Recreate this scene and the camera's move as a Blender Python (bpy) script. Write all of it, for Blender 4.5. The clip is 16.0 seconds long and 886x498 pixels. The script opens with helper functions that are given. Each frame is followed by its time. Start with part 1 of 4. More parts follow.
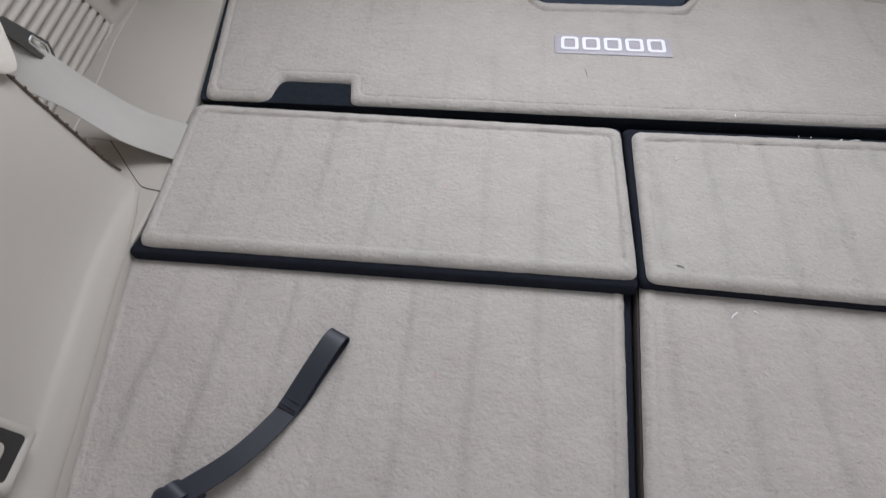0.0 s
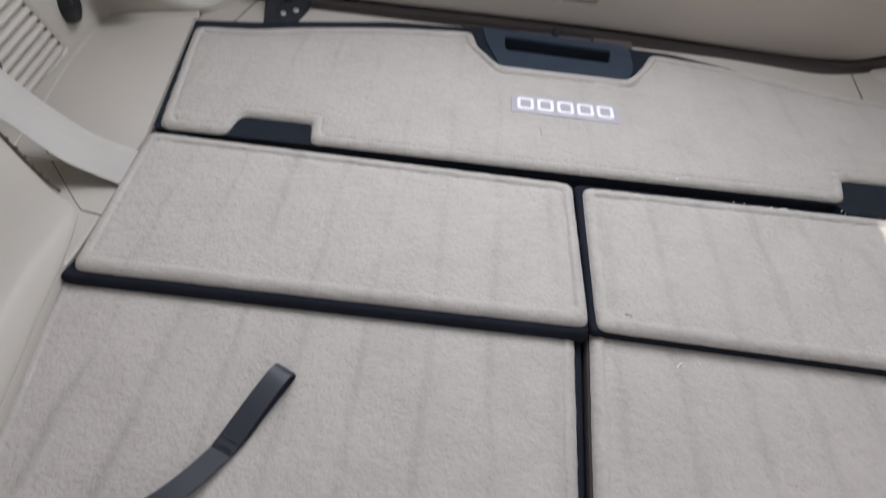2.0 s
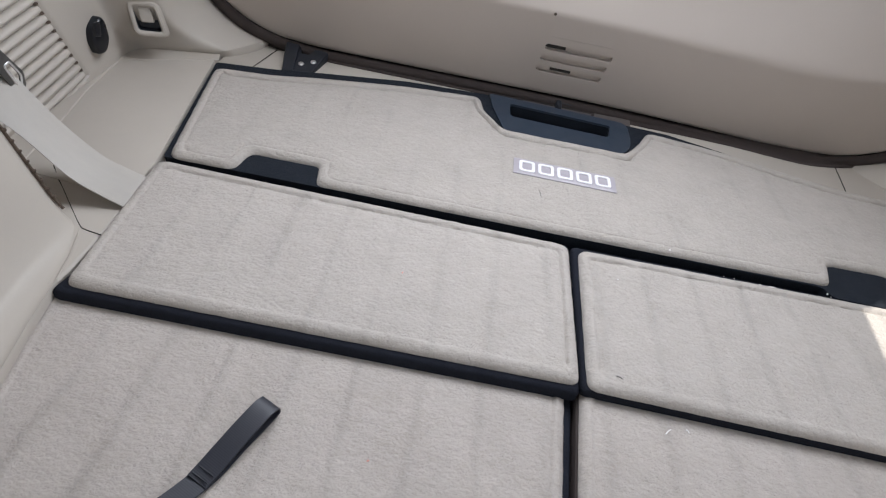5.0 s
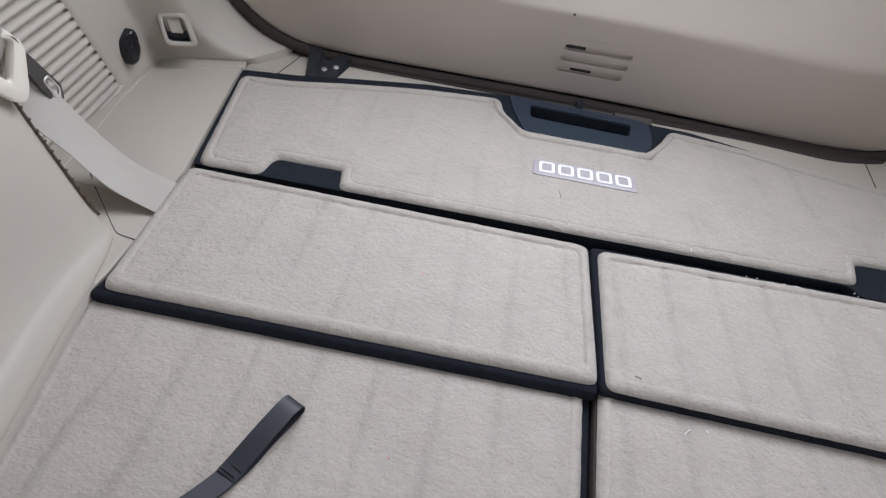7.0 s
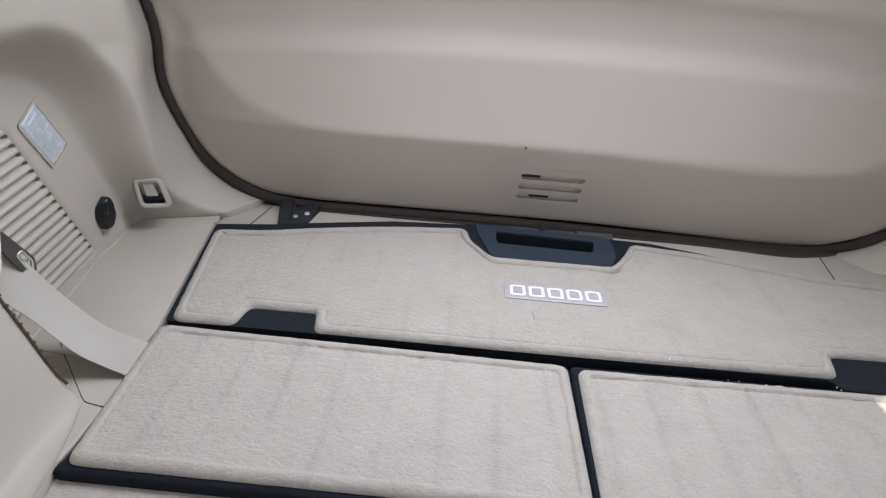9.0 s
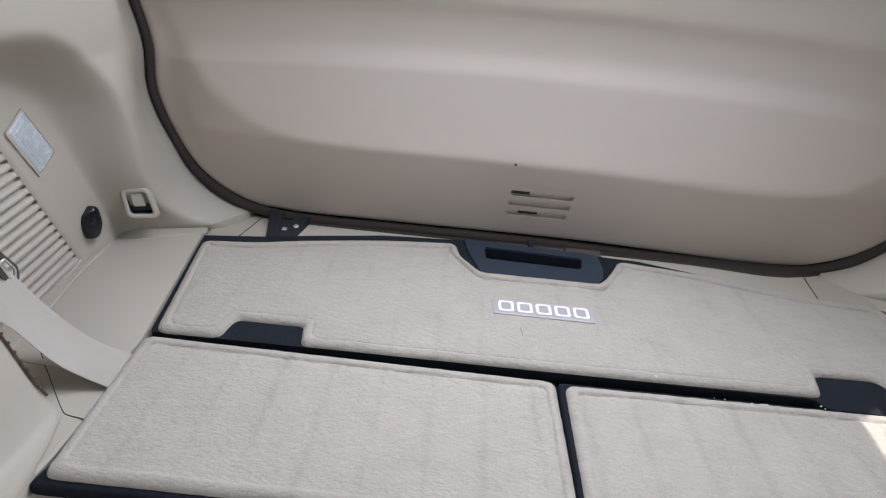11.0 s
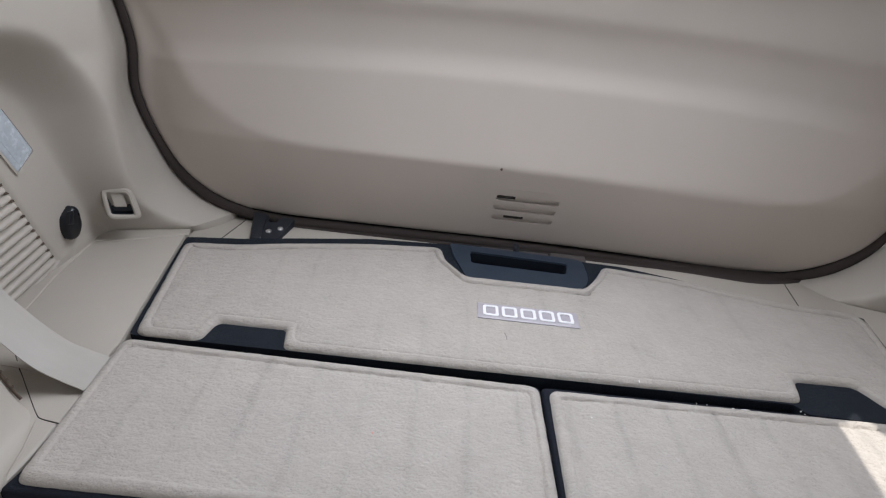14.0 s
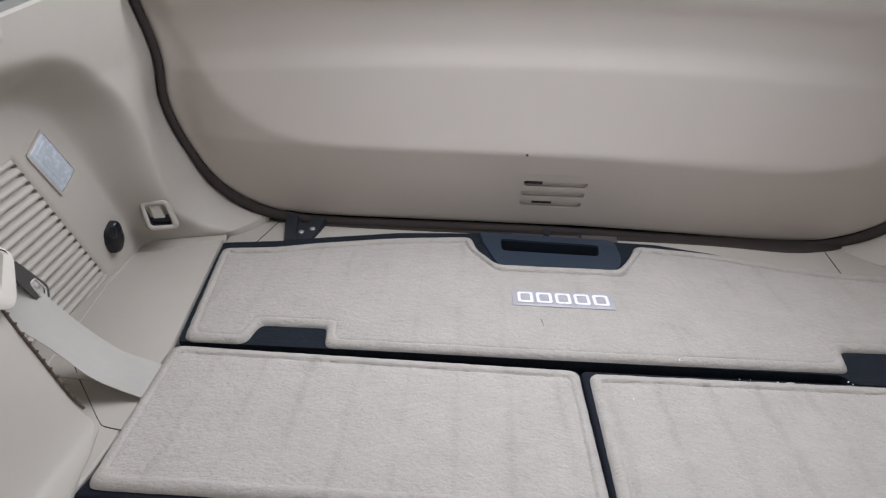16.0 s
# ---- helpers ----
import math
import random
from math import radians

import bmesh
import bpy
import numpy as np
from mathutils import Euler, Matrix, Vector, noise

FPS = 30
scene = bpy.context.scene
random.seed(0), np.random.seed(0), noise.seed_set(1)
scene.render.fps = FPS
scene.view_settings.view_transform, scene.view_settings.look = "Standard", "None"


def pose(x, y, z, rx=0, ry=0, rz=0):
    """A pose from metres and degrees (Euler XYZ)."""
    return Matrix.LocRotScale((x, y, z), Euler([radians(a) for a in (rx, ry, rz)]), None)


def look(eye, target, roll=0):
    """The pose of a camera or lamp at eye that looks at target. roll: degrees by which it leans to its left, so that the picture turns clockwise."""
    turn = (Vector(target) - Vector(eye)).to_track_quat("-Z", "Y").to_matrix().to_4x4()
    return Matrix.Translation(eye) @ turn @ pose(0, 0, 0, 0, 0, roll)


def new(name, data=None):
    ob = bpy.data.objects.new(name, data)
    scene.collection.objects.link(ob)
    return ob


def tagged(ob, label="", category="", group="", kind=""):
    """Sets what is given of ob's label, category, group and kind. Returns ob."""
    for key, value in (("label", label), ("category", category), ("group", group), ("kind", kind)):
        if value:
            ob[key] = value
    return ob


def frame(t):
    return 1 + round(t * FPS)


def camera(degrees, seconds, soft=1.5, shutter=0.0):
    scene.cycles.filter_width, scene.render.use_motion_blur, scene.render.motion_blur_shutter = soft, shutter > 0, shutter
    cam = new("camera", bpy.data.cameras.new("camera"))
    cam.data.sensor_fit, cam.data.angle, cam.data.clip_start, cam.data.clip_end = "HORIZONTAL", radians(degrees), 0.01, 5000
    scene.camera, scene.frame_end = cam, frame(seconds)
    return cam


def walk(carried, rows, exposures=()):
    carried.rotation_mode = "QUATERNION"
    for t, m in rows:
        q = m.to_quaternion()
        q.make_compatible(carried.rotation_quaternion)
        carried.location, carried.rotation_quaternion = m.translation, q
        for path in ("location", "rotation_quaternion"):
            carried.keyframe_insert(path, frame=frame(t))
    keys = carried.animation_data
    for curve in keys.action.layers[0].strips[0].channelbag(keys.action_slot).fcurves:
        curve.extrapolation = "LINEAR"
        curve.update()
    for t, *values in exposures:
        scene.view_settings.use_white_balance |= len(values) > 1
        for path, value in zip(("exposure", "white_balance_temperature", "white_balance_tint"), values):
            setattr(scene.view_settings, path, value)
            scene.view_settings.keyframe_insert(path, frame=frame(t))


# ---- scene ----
cam = camera(76.3, 16.0, soft=1.2, shutter=0.35)
PATH = [
    (0, (-0.143, -0.497, 0.464), (-0.312, 0.637, -1.175), -3.2),
    (0.2, (-0.148, -0.504, 0.461), (-0.286, 0.587, -1.207), -1.3),
    (0.5, (-0.155, -0.514, 0.456), (-0.22, 0.493, -1.271), 3.4),
    (0.7, (-0.157, -0.514, 0.444), (-0.162, 0.354, -1.349), 7.7),
    (1, (-0.16, -0.515, 0.425), (-0.106, 0.172, -1.453), 13.8),
    (1.2, (-0.159, -0.515, 0.429), (-0.094, 0.198, -1.434), 14.2),
    (1.5, (-0.157, -0.515, 0.436), (-0.123, 0.429, -1.327), 10.0),
    (1.7, (-0.156, -0.515, 0.441), (-0.127, 0.599, -1.204), 8.4),
    (2, (-0.154, -0.515, 0.448), (-0.141, 0.812, -1.049), 6.8),
    (2.2, (-0.154, -0.518, 0.453), (-0.161, 0.92, -0.932), 5.2),
    (2.5, (-0.153, -0.523, 0.46), (-0.183, 0.988, -0.85), 4.9),
    (3, (-0.155, -0.528, 0.456), (-0.186, 1.002, -0.832), 6.4),
    (3.5, (-0.157, -0.529, 0.452), (-0.161, 0.993, -0.846), 8.5),
    (4, (-0.157, -0.527, 0.448), (-0.123, 0.978, -0.87), 10.1),
    (4.5, (-0.159, -0.525, 0.445), (-0.115, 0.965, -0.889), 11.3),
    (4.7, (-0.164, -0.53, 0.439), (-0.128, 0.963, -0.891), 11.6),
    (6.8, (-0.16, -0.538, 0.445), (-0.208, 0.924, -0.919), 10.0),
    (7, (-0.158, -0.538, 0.45), (-0.219, 0.938, -0.898), 9.2),
    (7.5, (-0.158, -0.54, 0.454), (-0.235, 0.968, -0.857), 8.0),
    (8, (-0.157, -0.54, 0.454), (-0.228, 0.98, -0.844), 7.9),
    (8.2, (-0.154, -0.538, 0.46), (-0.222, 1.012, -0.798), 7.4),
    (8.5, (-0.149, -0.535, 0.469), (-0.218, 1.129, -0.639), 5.0),
    (8.7, (-0.149, -0.536, 0.467), (-0.212, 1.182, -0.554), 4.1),
    (9, (-0.149, -0.537, 0.465), (-0.206, 1.198, -0.529), 4.0),
    (9.5, (-0.148, -0.536, 0.464), (-0.199, 1.195, -0.537), 4.4),
    (10, (-0.149, -0.537, 0.464), (-0.185, 1.208, -0.513), 4.7),
    (12.5, (-0.15, -0.539, 0.462), (-0.154, 1.231, -0.47), 6.3),
    (13, (-0.15, -0.538, 0.461), (-0.139, 1.233, -0.469), 6.5),
    (13.5, (-0.148, -0.537, 0.464), (-0.126, 1.242, -0.451), 6.6),
    (14, (-0.148, -0.537, 0.462), (-0.123, 1.237, -0.461), 6.6),
    (14.5, (-0.15, -0.537, 0.463), (-0.143, 1.225, -0.483), 6.0),
    (14.7, (-0.152, -0.541, 0.468), (-0.178, 1.215, -0.489), 4.6),
    (15, (-0.154, -0.546, 0.475), (-0.263, 1.2, -0.494), 1.3),
    (15.5, (-0.156, -0.545, 0.477), (-0.269, 1.19, -0.512), 0.0),
    (16, (-0.154, -0.54, 0.472), (-0.223, 1.206, -0.501), 1.5),
]
walk(cam, [(t, look(eye, target, roll)) for t, eye, target, roll in PATH],
     exposures=[(0, 0.02), (0.5, 0.12), (1, 0.28), (1.5, 0.18), (2, 0.15), (3.5, 0.22), (4.7, 0.22), (7, 0.2), (8.5, 0.12), (9, 0.24), (10, 0.26), (12.5, 0.08), (14, 0.03), (15.5, 0.06), (16, 0.18)])

# ---- world, sun, window light ----
world = bpy.data.worlds.new("world")
scene.world = world
world.use_nodes = True
wn = world.node_tree.nodes
sky = wn.new("ShaderNodeTexSky")
sky.sky_type, sky.sun_disc = "NISHITA", False
sky.sun_elevation, sky.sun_rotation = radians(62), radians(59)
world.node_tree.links.new(sky.outputs[0], wn["Background"].inputs[0])
wn["Background"].inputs[1].default_value = 0.1

SUN_DIR = Vector((0.333, 0.2, 0.75)).normalized()
sun = new("sun", bpy.data.lights.new("sun", "SUN"))
sun.data.energy, sun.data.angle, sun.data.color = 5.0, radians(0.5), (1.0, 0.96, 0.9)
sun.matrix_world = look(SUN_DIR * 6, (0, 0, 0))


def window_light(name, eye, target, w, h, watts, colour, spread=180):
    ob = new(name, bpy.data.lights.new(name, "AREA"))
    ob.data.shape, ob.data.size, ob.data.size_y = "RECTANGLE", w, h
    ob.data.energy, ob.data.color, ob.data.spread = watts, colour, radians(spread)
    ob.matrix_world = look(eye, target)


window_light("light_side_left", (-0.84, -0.42, 0.62), (-0.35, -0.2, -0.1), 1.0, 0.36, 1.3, (0.84, 0.90, 1.0))
window_light("light_side_right", (0.86, -0.42, 0.62), (0.3, -0.2, -0.1), 1.1, 0.36, 1.2, (0.86, 0.91, 1.0))
window_light("light_rear", (-0.055, 0.28, 0.74), (-0.12, -0.22, -0.07), 0.70, 0.46, 7.5, (0.85, 0.90, 1.0), 164)
# Added fill before the closed front wall, in place of unseen windscreen daylight.
window_light("light_front", (-0.05, -1.6, 0.55), (-0.05, 0.3, 0.05), 1.2, 0.5, 3.5, (0.90, 0.94, 1.0))


# ---- materials ----
def shader(name, base, rough=0.5, metal=0.0, tint=0.12, big=9.0, fine=350.0, fine_tint=0.1, bump=0.0, bump_scale=800.0,
           bump_dist=0.001, sheen=0.0, spec=0.5, stretch=(1, 1, 1), dark=None):
    """A surface with stains at a large scale, grain at a fine one, and relief."""
    m = bpy.data.materials.new(name)
    m.use_nodes = True
    n, l = m.node_tree.nodes, m.node_tree.links
    p = n["Principled BSDF"]
    p.inputs["Roughness"].default_value, p.inputs["Metallic"].default_value = rough, metal
    p.inputs["Specular IOR Level"].default_value = spec
    if sheen:
        p.inputs["Sheen Weight"].default_value = sheen
        p.inputs["Sheen Roughness"].default_value = 0.5
    co = n.new("ShaderNodeTexCoord")
    mp = n.new("ShaderNodeMapping")
    mp.inputs["Scale"].default_value = stretch
    l.new(co.outputs["Object"], mp.inputs[0])

    def cloud(scale, detail, rough_=0.6):
        t = n.new("ShaderNodeTexNoise")
        t.inputs["Scale"].default_value, t.inputs["Detail"].default_value = scale, detail
        t.inputs["Roughness"].default_value = rough_
        l.new(mp.outputs[0], t.inputs["Vector"])
        return t.outputs["Fac"]

    def blend(fac, a_socket, colour):
        mx = n.new("ShaderNodeMix")
        mx.data_type = "RGBA"
        l.new(fac, mx.inputs["Factor"])
        if isinstance(a_socket, tuple):
            mx.inputs["A"].default_value = (*a_socket, 1)
        else:
            l.new(a_socket, mx.inputs["A"])
        mx.inputs["B"].default_value = (*colour, 1)
        return mx.outputs["Result"]

    def ramp(fac, lo, hi, a_, b_):
        r = n.new("ShaderNodeMapRange")
        r.inputs["From Min"].default_value, r.inputs["From Max"].default_value = lo, hi
        r.inputs["To Min"].default_value, r.inputs["To Max"].default_value = a_, b_
        l.new(fac, r.inputs["Value"])
        return r.outputs["Result"]

    low = dark or tuple(c * 0.72 for c in base)
    c1 = blend(ramp(cloud(big, 4), 0.35, 0.7, 0, tint * 3), base, low)
    fine_fac = cloud(fine, 3, 0.7)
    c2 = blend(ramp(fine_fac, 0.42, 0.75, 0, fine_tint * 4), c1, low)
    l.new(c2, p.inputs["Base Color"])
    l.new(ramp(cloud(big * 3, 3), 0.3, 0.7, max(rough - 0.06, 0.05), min(rough + 0.06, 1)), p.inputs["Roughness"])
    if bump:
        b = n.new("ShaderNodeBump")
        b.inputs["Strength"].default_value, b.inputs["Distance"].default_value = bump, bump_dist
        l.new(cloud(bump_scale, 4, 0.65), b.inputs["Height"])
        l.new(b.outputs[0], p.inputs["Normal"])
    return m


def carpet_shader(name, base, pleat, pleat_shade, sharp=5, least=0.1):
    """Short-pile needle-felt carpet: fuzz, soft mottling, and faint pleats along the car, their shade partly in the
    colour.
    """
    m = shader(name, base, rough=0.95, tint=0.10, big=14, fine=420, fine_tint=0.06, spec=0.1, sheen=0.25)
    n, l = m.node_tree.nodes, m.node_tree.links
    p = n["Principled BSDF"]
    co = n.new("ShaderNodeTexCoord")

    def tex(scale, detail, sx=(1, 1, 1), rough=0.6):
        mp = n.new("ShaderNodeMapping")
        mp.inputs["Scale"].default_value = sx
        l.new(co.outputs["Object"], mp.inputs[0])
        t = n.new("ShaderNodeTexNoise")
        t.inputs["Scale"].default_value, t.inputs["Detail"].default_value, t.inputs["Roughness"].default_value = scale, detail, rough
        l.new(mp.outputs[0], t.inputs["Vector"])
        return t.outputs["Fac"]

    wave = n.new("ShaderNodeTexWave")
    wave.wave_type, wave.bands_direction = "BANDS", "X"
    wave.inputs["Scale"].default_value, wave.inputs["Distortion"].default_value = 5.2, 0.9
    wave.inputs["Detail"].default_value, wave.inputs["Detail Scale"].default_value = 2, 2.5
    l.new(co.outputs["Object"], wave.inputs["Vector"])
    power = n.new("ShaderNodeMath")
    power.operation = "POWER"
    l.new(wave.outputs["Fac"], power.inputs[0])
    power.inputs[1].default_value = sharp
    patchy = n.new("ShaderNodeMapRange")
    patchy.inputs["From Min"].default_value, patchy.inputs["From Max"].default_value = 0.38, 0.66
    patchy.inputs["To Min"].default_value = least
    l.new(tex(7, 2), patchy.inputs["Value"])
    crease = n.new("ShaderNodeMath")
    crease.operation = "MULTIPLY"
    l.new(power.outputs[0], crease.inputs[0])
    l.new(patchy.outputs["Result"], crease.inputs[1])
    power = crease
    old = p.inputs["Base Color"].links[0].from_socket
    # shade in the pleats, multiplied into the base colour
    shade = n.new("ShaderNodeMix")
    shade.data_type, shade.blend_type = "RGBA", "MULTIPLY"
    l.new(power.outputs[0], shade.inputs["Factor"])
    l.new(old, shade.inputs["A"])
    shade.inputs["B"].default_value = (*(1 - pleat_shade for _ in range(3)), 1)
    # the pile lies this way and that in patches, and clumps into small nubs
    tone = shade.outputs["Result"]
    for fac, low, high, dark in ((tex(34, 3, (1, 1.4, 1)), 0.42, 0.68, (0.955, 0.95, 0.94)), (tex(170, 2, (1, 1.3, 1)), 0.48, 0.72, (0.945, 0.94, 0.93))):
        span, mottle = n.new("ShaderNodeMapRange"), n.new("ShaderNodeMix")
        span.inputs["From Min"].default_value, span.inputs["From Max"].default_value = low, high
        mottle.data_type, mottle.blend_type = "RGBA", "MULTIPLY"
        mottle.inputs["B"].default_value = (*dark, 1)
        l.new(fac, span.inputs["Value"])
        l.new(span.outputs["Result"], mottle.inputs["Factor"])
        l.new(tone, mottle.inputs["A"])
        tone = mottle.outputs["Result"]
    l.new(tone, p.inputs["Base Color"])
    last = None
    for height, strength, dist in ((power.outputs[0], pleat, 0.004), (tex(60, 3), 0.35, 0.004), (tex(125, 2), 0.45, 0.004), (tex(230, 4, (1, 1.5, 1), 0.7), 0.6, 0.0026)):
        b = n.new("ShaderNodeBump")
        b.inputs["Strength"].default_value, b.inputs["Distance"].default_value = strength, dist
        l.new(height, b.inputs["Height"])
        if last:
            l.new(last, b.inputs["Normal"])
        last = b.outputs[0]
    l.new(last, p.inputs["Normal"])
    return m


M_CARPET = carpet_shader("beige_carpet", (0.493, 0.451, 0.411), 0.40, 0.10, 14, 0.25)
M_CARPET_SEAT = carpet_shader("beige_seat_carpet", (0.493, 0.446, 0.406), 0.45, 0.10, 12, 0.55)
M_CARPET_MAT = carpet_shader("beige_mat_carpet", (0.47, 0.43, 0.39), 0.24, 0.06, 14)
def fuzz_shader(m):
    """Loose fibres of a carpet: the same cloth, thin enough for light to pass, each fibre a little lighter or darker."""
    f = m.copy()
    f.name = m.name + "_fuzz"
    n, l = f.node_tree.nodes, f.node_tree.links
    p = n["Principled BSDF"]
    l.remove(p.inputs["Normal"].links[0])
    geo, spread, vary = n.new("ShaderNodeNewGeometry"), n.new("ShaderNodeMapRange"), n.new("ShaderNodeHueSaturation")
    spread.inputs["To Min"].default_value, spread.inputs["To Max"].default_value = 0.88, 1.16
    l.new(geo.outputs["Random Per Island"], spread.inputs["Value"])
    l.new(spread.outputs["Result"], vary.inputs["Value"])
    l.new(p.inputs["Base Color"].links[0].from_socket, vary.inputs["Color"])
    l.new(vary.outputs["Color"], p.inputs["Base Color"])
    thin, mixed = n.new("ShaderNodeBsdfTranslucent"), n.new("ShaderNodeMixShader")
    l.new(vary.outputs["Color"], thin.inputs["Color"])
    mixed.inputs["Fac"].default_value = 0.6
    l.new(p.outputs[0], mixed.inputs[1])
    l.new(thin.outputs[0], mixed.inputs[2])
    l.new(mixed.outputs[0], n["Material Output"].inputs["Surface"])
    return f


FUZZ = {m.name: fuzz_shader(m) for m in (M_CARPET, M_CARPET_SEAT, M_CARPET_MAT)}
M_FELT = shader("black_felt", (0.0122, 0.0163, 0.0240), rough=0.85, tint=0.3, big=40, fine=600, fine_tint=0.4, bump=0.8, bump_scale=500, bump_dist=0.0015, spec=0.15, sheen=0.03)
M_FELT_DARK = shader("soot_black_felt", (0.0190, 0.0210, 0.0290), rough=0.95, tint=0.25, big=40, fine=600, fine_tint=0.3, bump=0.9, bump_scale=420, bump_dist=0.0016, spec=0.08)
M_PLASTIC = shader("beige_plastic", (0.445, 0.403, 0.353), rough=0.5, tint=0.04, fine=500, fine_tint=0.02, bump=0.18, bump_scale=1400, bump_dist=0.0004, spec=0.35)
# Trim beige, lightened in place of light missing on the gate.
M_GATE = shader("beige_plastic_lightened", (0.528, 0.466, 0.414), rough=0.44, tint=0.05, big=5, fine=500, fine_tint=0.02, bump=0.18, bump_scale=1400, bump_dist=0.0004, spec=0.35)
M_CREAM = shader("cream_plastic", (0.76, 0.70, 0.62), rough=0.4, tint=0.04, fine_tint=0.02, bump=0.1, bump_scale=1200, bump_dist=0.0003)
M_BLACK = shader("black_plastic", (0.013, 0.016, 0.023), rough=0.5, tint=0.1, bump=0.2, bump_scale=1500, bump_dist=0.0003)
M_GLOSS = shader("gloss_black_plastic", (0.0045, 0.006, 0.010), rough=0.33, tint=0.1, bump=0.15, bump_scale=900, bump_dist=0.0003)
M_HANDLE = shader("blue_black_plastic", (0.019, 0.031, 0.050), rough=0.42, tint=0.08, bump=0.2, bump_scale=1500, bump_dist=0.0003)
M_RUBBER = shader("black_rubber", (0.056, 0.045, 0.042), rough=0.9, bump=0.2, bump_scale=600, spec=0.12)
M_BELT = shader("grey_webbing", (0.43, 0.40, 0.36), rough=0.6, fine=900, fine_tint=0.1, bump=0.5, bump_scale=500, bump_dist=0.0006, stretch=(1, 3, 1))
M_STRAP = shader("black_webbing", (0.015, 0.0165, 0.026), rough=0.5, fine=900, fine_tint=0.15, bump=0.3, bump_scale=900, bump_dist=0.0004)
M_CHROME = shader("chrome", (0.88, 0.88, 0.88), rough=0.38, metal=1.0, tint=0.03, fine_tint=0.02)
M_DARK_STEEL = shader("dark_steel", (0.10, 0.095, 0.09), rough=0.4, metal=0.5, tint=0.05)
M_STRIKER = shader("brown_grey_plastic", (0.115, 0.098, 0.092), rough=0.6, tint=0.1, bump=0.2, bump_scale=900, bump_dist=0.0004, spec=0.3)
M_BROWN = shader("brown_edging", (0.09, 0.062, 0.045), rough=0.8)
M_BADGE = shader("lilac_grey_plate", (0.40, 0.37, 0.40), rough=0.35, tint=0.05, fine_tint=0.03)
M_WHITE = shader("white_plastic", (0.85, 0.84, 0.86), rough=0.35, tint=0.03, fine_tint=0.02)
M_LENS = shader("frosted_lens", (0.52, 0.56, 0.60), rough=0.25, tint=0.22, big=45, fine=160, fine_tint=0.16, bump=0.4, bump_scale=240, bump_dist=0.0012)
# Shade inside gaps, slots and recesses, put into a near-black colour.
M_SHADOW_GAP = shader("gap_shade", (0.03, 0.026, 0.023), rough=0.9)
M_LINER = shader("shell_liner", (0.62, 0.60, 0.57), rough=0.95, bump=0.3, bump_scale=700)
M_SPECK = shader("white_lint", (0.85, 0.84, 0.82), rough=0.8)
M_THREAD = shader("grey_thread", (0.25, 0.235, 0.22), rough=0.9)
M_PINK = shader("pink_lint", (0.75, 0.35, 0.30), rough=0.8)
M_GLASS = shader("tinted_glass", (0.30, 0.34, 0.38), rough=0.05, tint=0.0, fine_tint=0.0)
M_GLASS.node_tree.nodes["Principled BSDF"].inputs["Transmission Weight"].default_value = 1.0
M_GLASS.node_tree.nodes["Principled BSDF"].inputs["IOR"].default_value = 1.1


# ribs woven across the strap
sn, sl = M_STRAP.node_tree.nodes, M_STRAP.node_tree.links
s_co, s_map, s_wave, s_bump = (sn.new("ShaderNode" + k) for k in ("TexCoord", "Mapping", "TexWave", "Bump"))
s_map.inputs["Rotation"].default_value = (0, 0, radians(-66))
s_wave.inputs["Scale"].default_value, s_wave.inputs["Distortion"].default_value = 185, 0.3
s_bump.inputs["Strength"].default_value, s_bump.inputs["Distance"].default_value = 0.12, 0.0005
sl.new(s_co.outputs["Object"], s_map.inputs[0])
sl.new(s_map.outputs[0], s_wave.inputs["Vector"])
sl.new(s_wave.outputs["Fac"], s_bump.inputs["Height"])
sl.new(s_bump.outputs[0], sn["Principled BSDF"].inputs["Normal"])


# ---- mesh helpers ----
def thing(name, label, category, kind="", group="", at=(0, 0, 0)):
    e = new(name)
    e.location = at
    e.empty_display_size = 0.02
    return tagged(e, label, category, group, kind)


def part(name, bm, material, parent=None, label="", smooth=True, turn=True):
    """Links a bmesh as one mesh object, with places in the world's metres, under its thing or part."""
    me = bpy.data.meshes.new(name)
    if turn:
        bmesh.ops.recalc_face_normals(bm, faces=bm.faces)
    if smooth:
        for f in bm.faces:
            f.smooth = True
    bm.to_mesh(me)
    bm.free()
    if smooth:
        me.set_sharp_from_angle(angle=radians(38))
    me.materials.append(material)
    ob = new(name, me)
    if parent:
        ob.parent = parent
        bpy.context.view_layer.update()
        ob.matrix_parent_inverse = parent.matrix_world.inverted()
    if label:
        tagged(ob, label)
    return ob


def inset(poly, d):
    """A polygon, counter-clockwise, moved inwards by d with mitred corners."""
    out, k = [], len(poly)
    for i in range(k):
        p0, p1, p2 = (Vector(poly[j % k]) for j in (i - 1, i, i + 1))
        e1, e2 = (p1 - p0).normalized(), (p2 - p1).normalized()
        n1, n2 = Vector((-e1.y, e1.x)), Vector((-e2.y, e2.x))
        s = (n1 + n2) / max(0.25, 1 + n1.dot(n2))
        out.append(p1 + s * d)
    return out


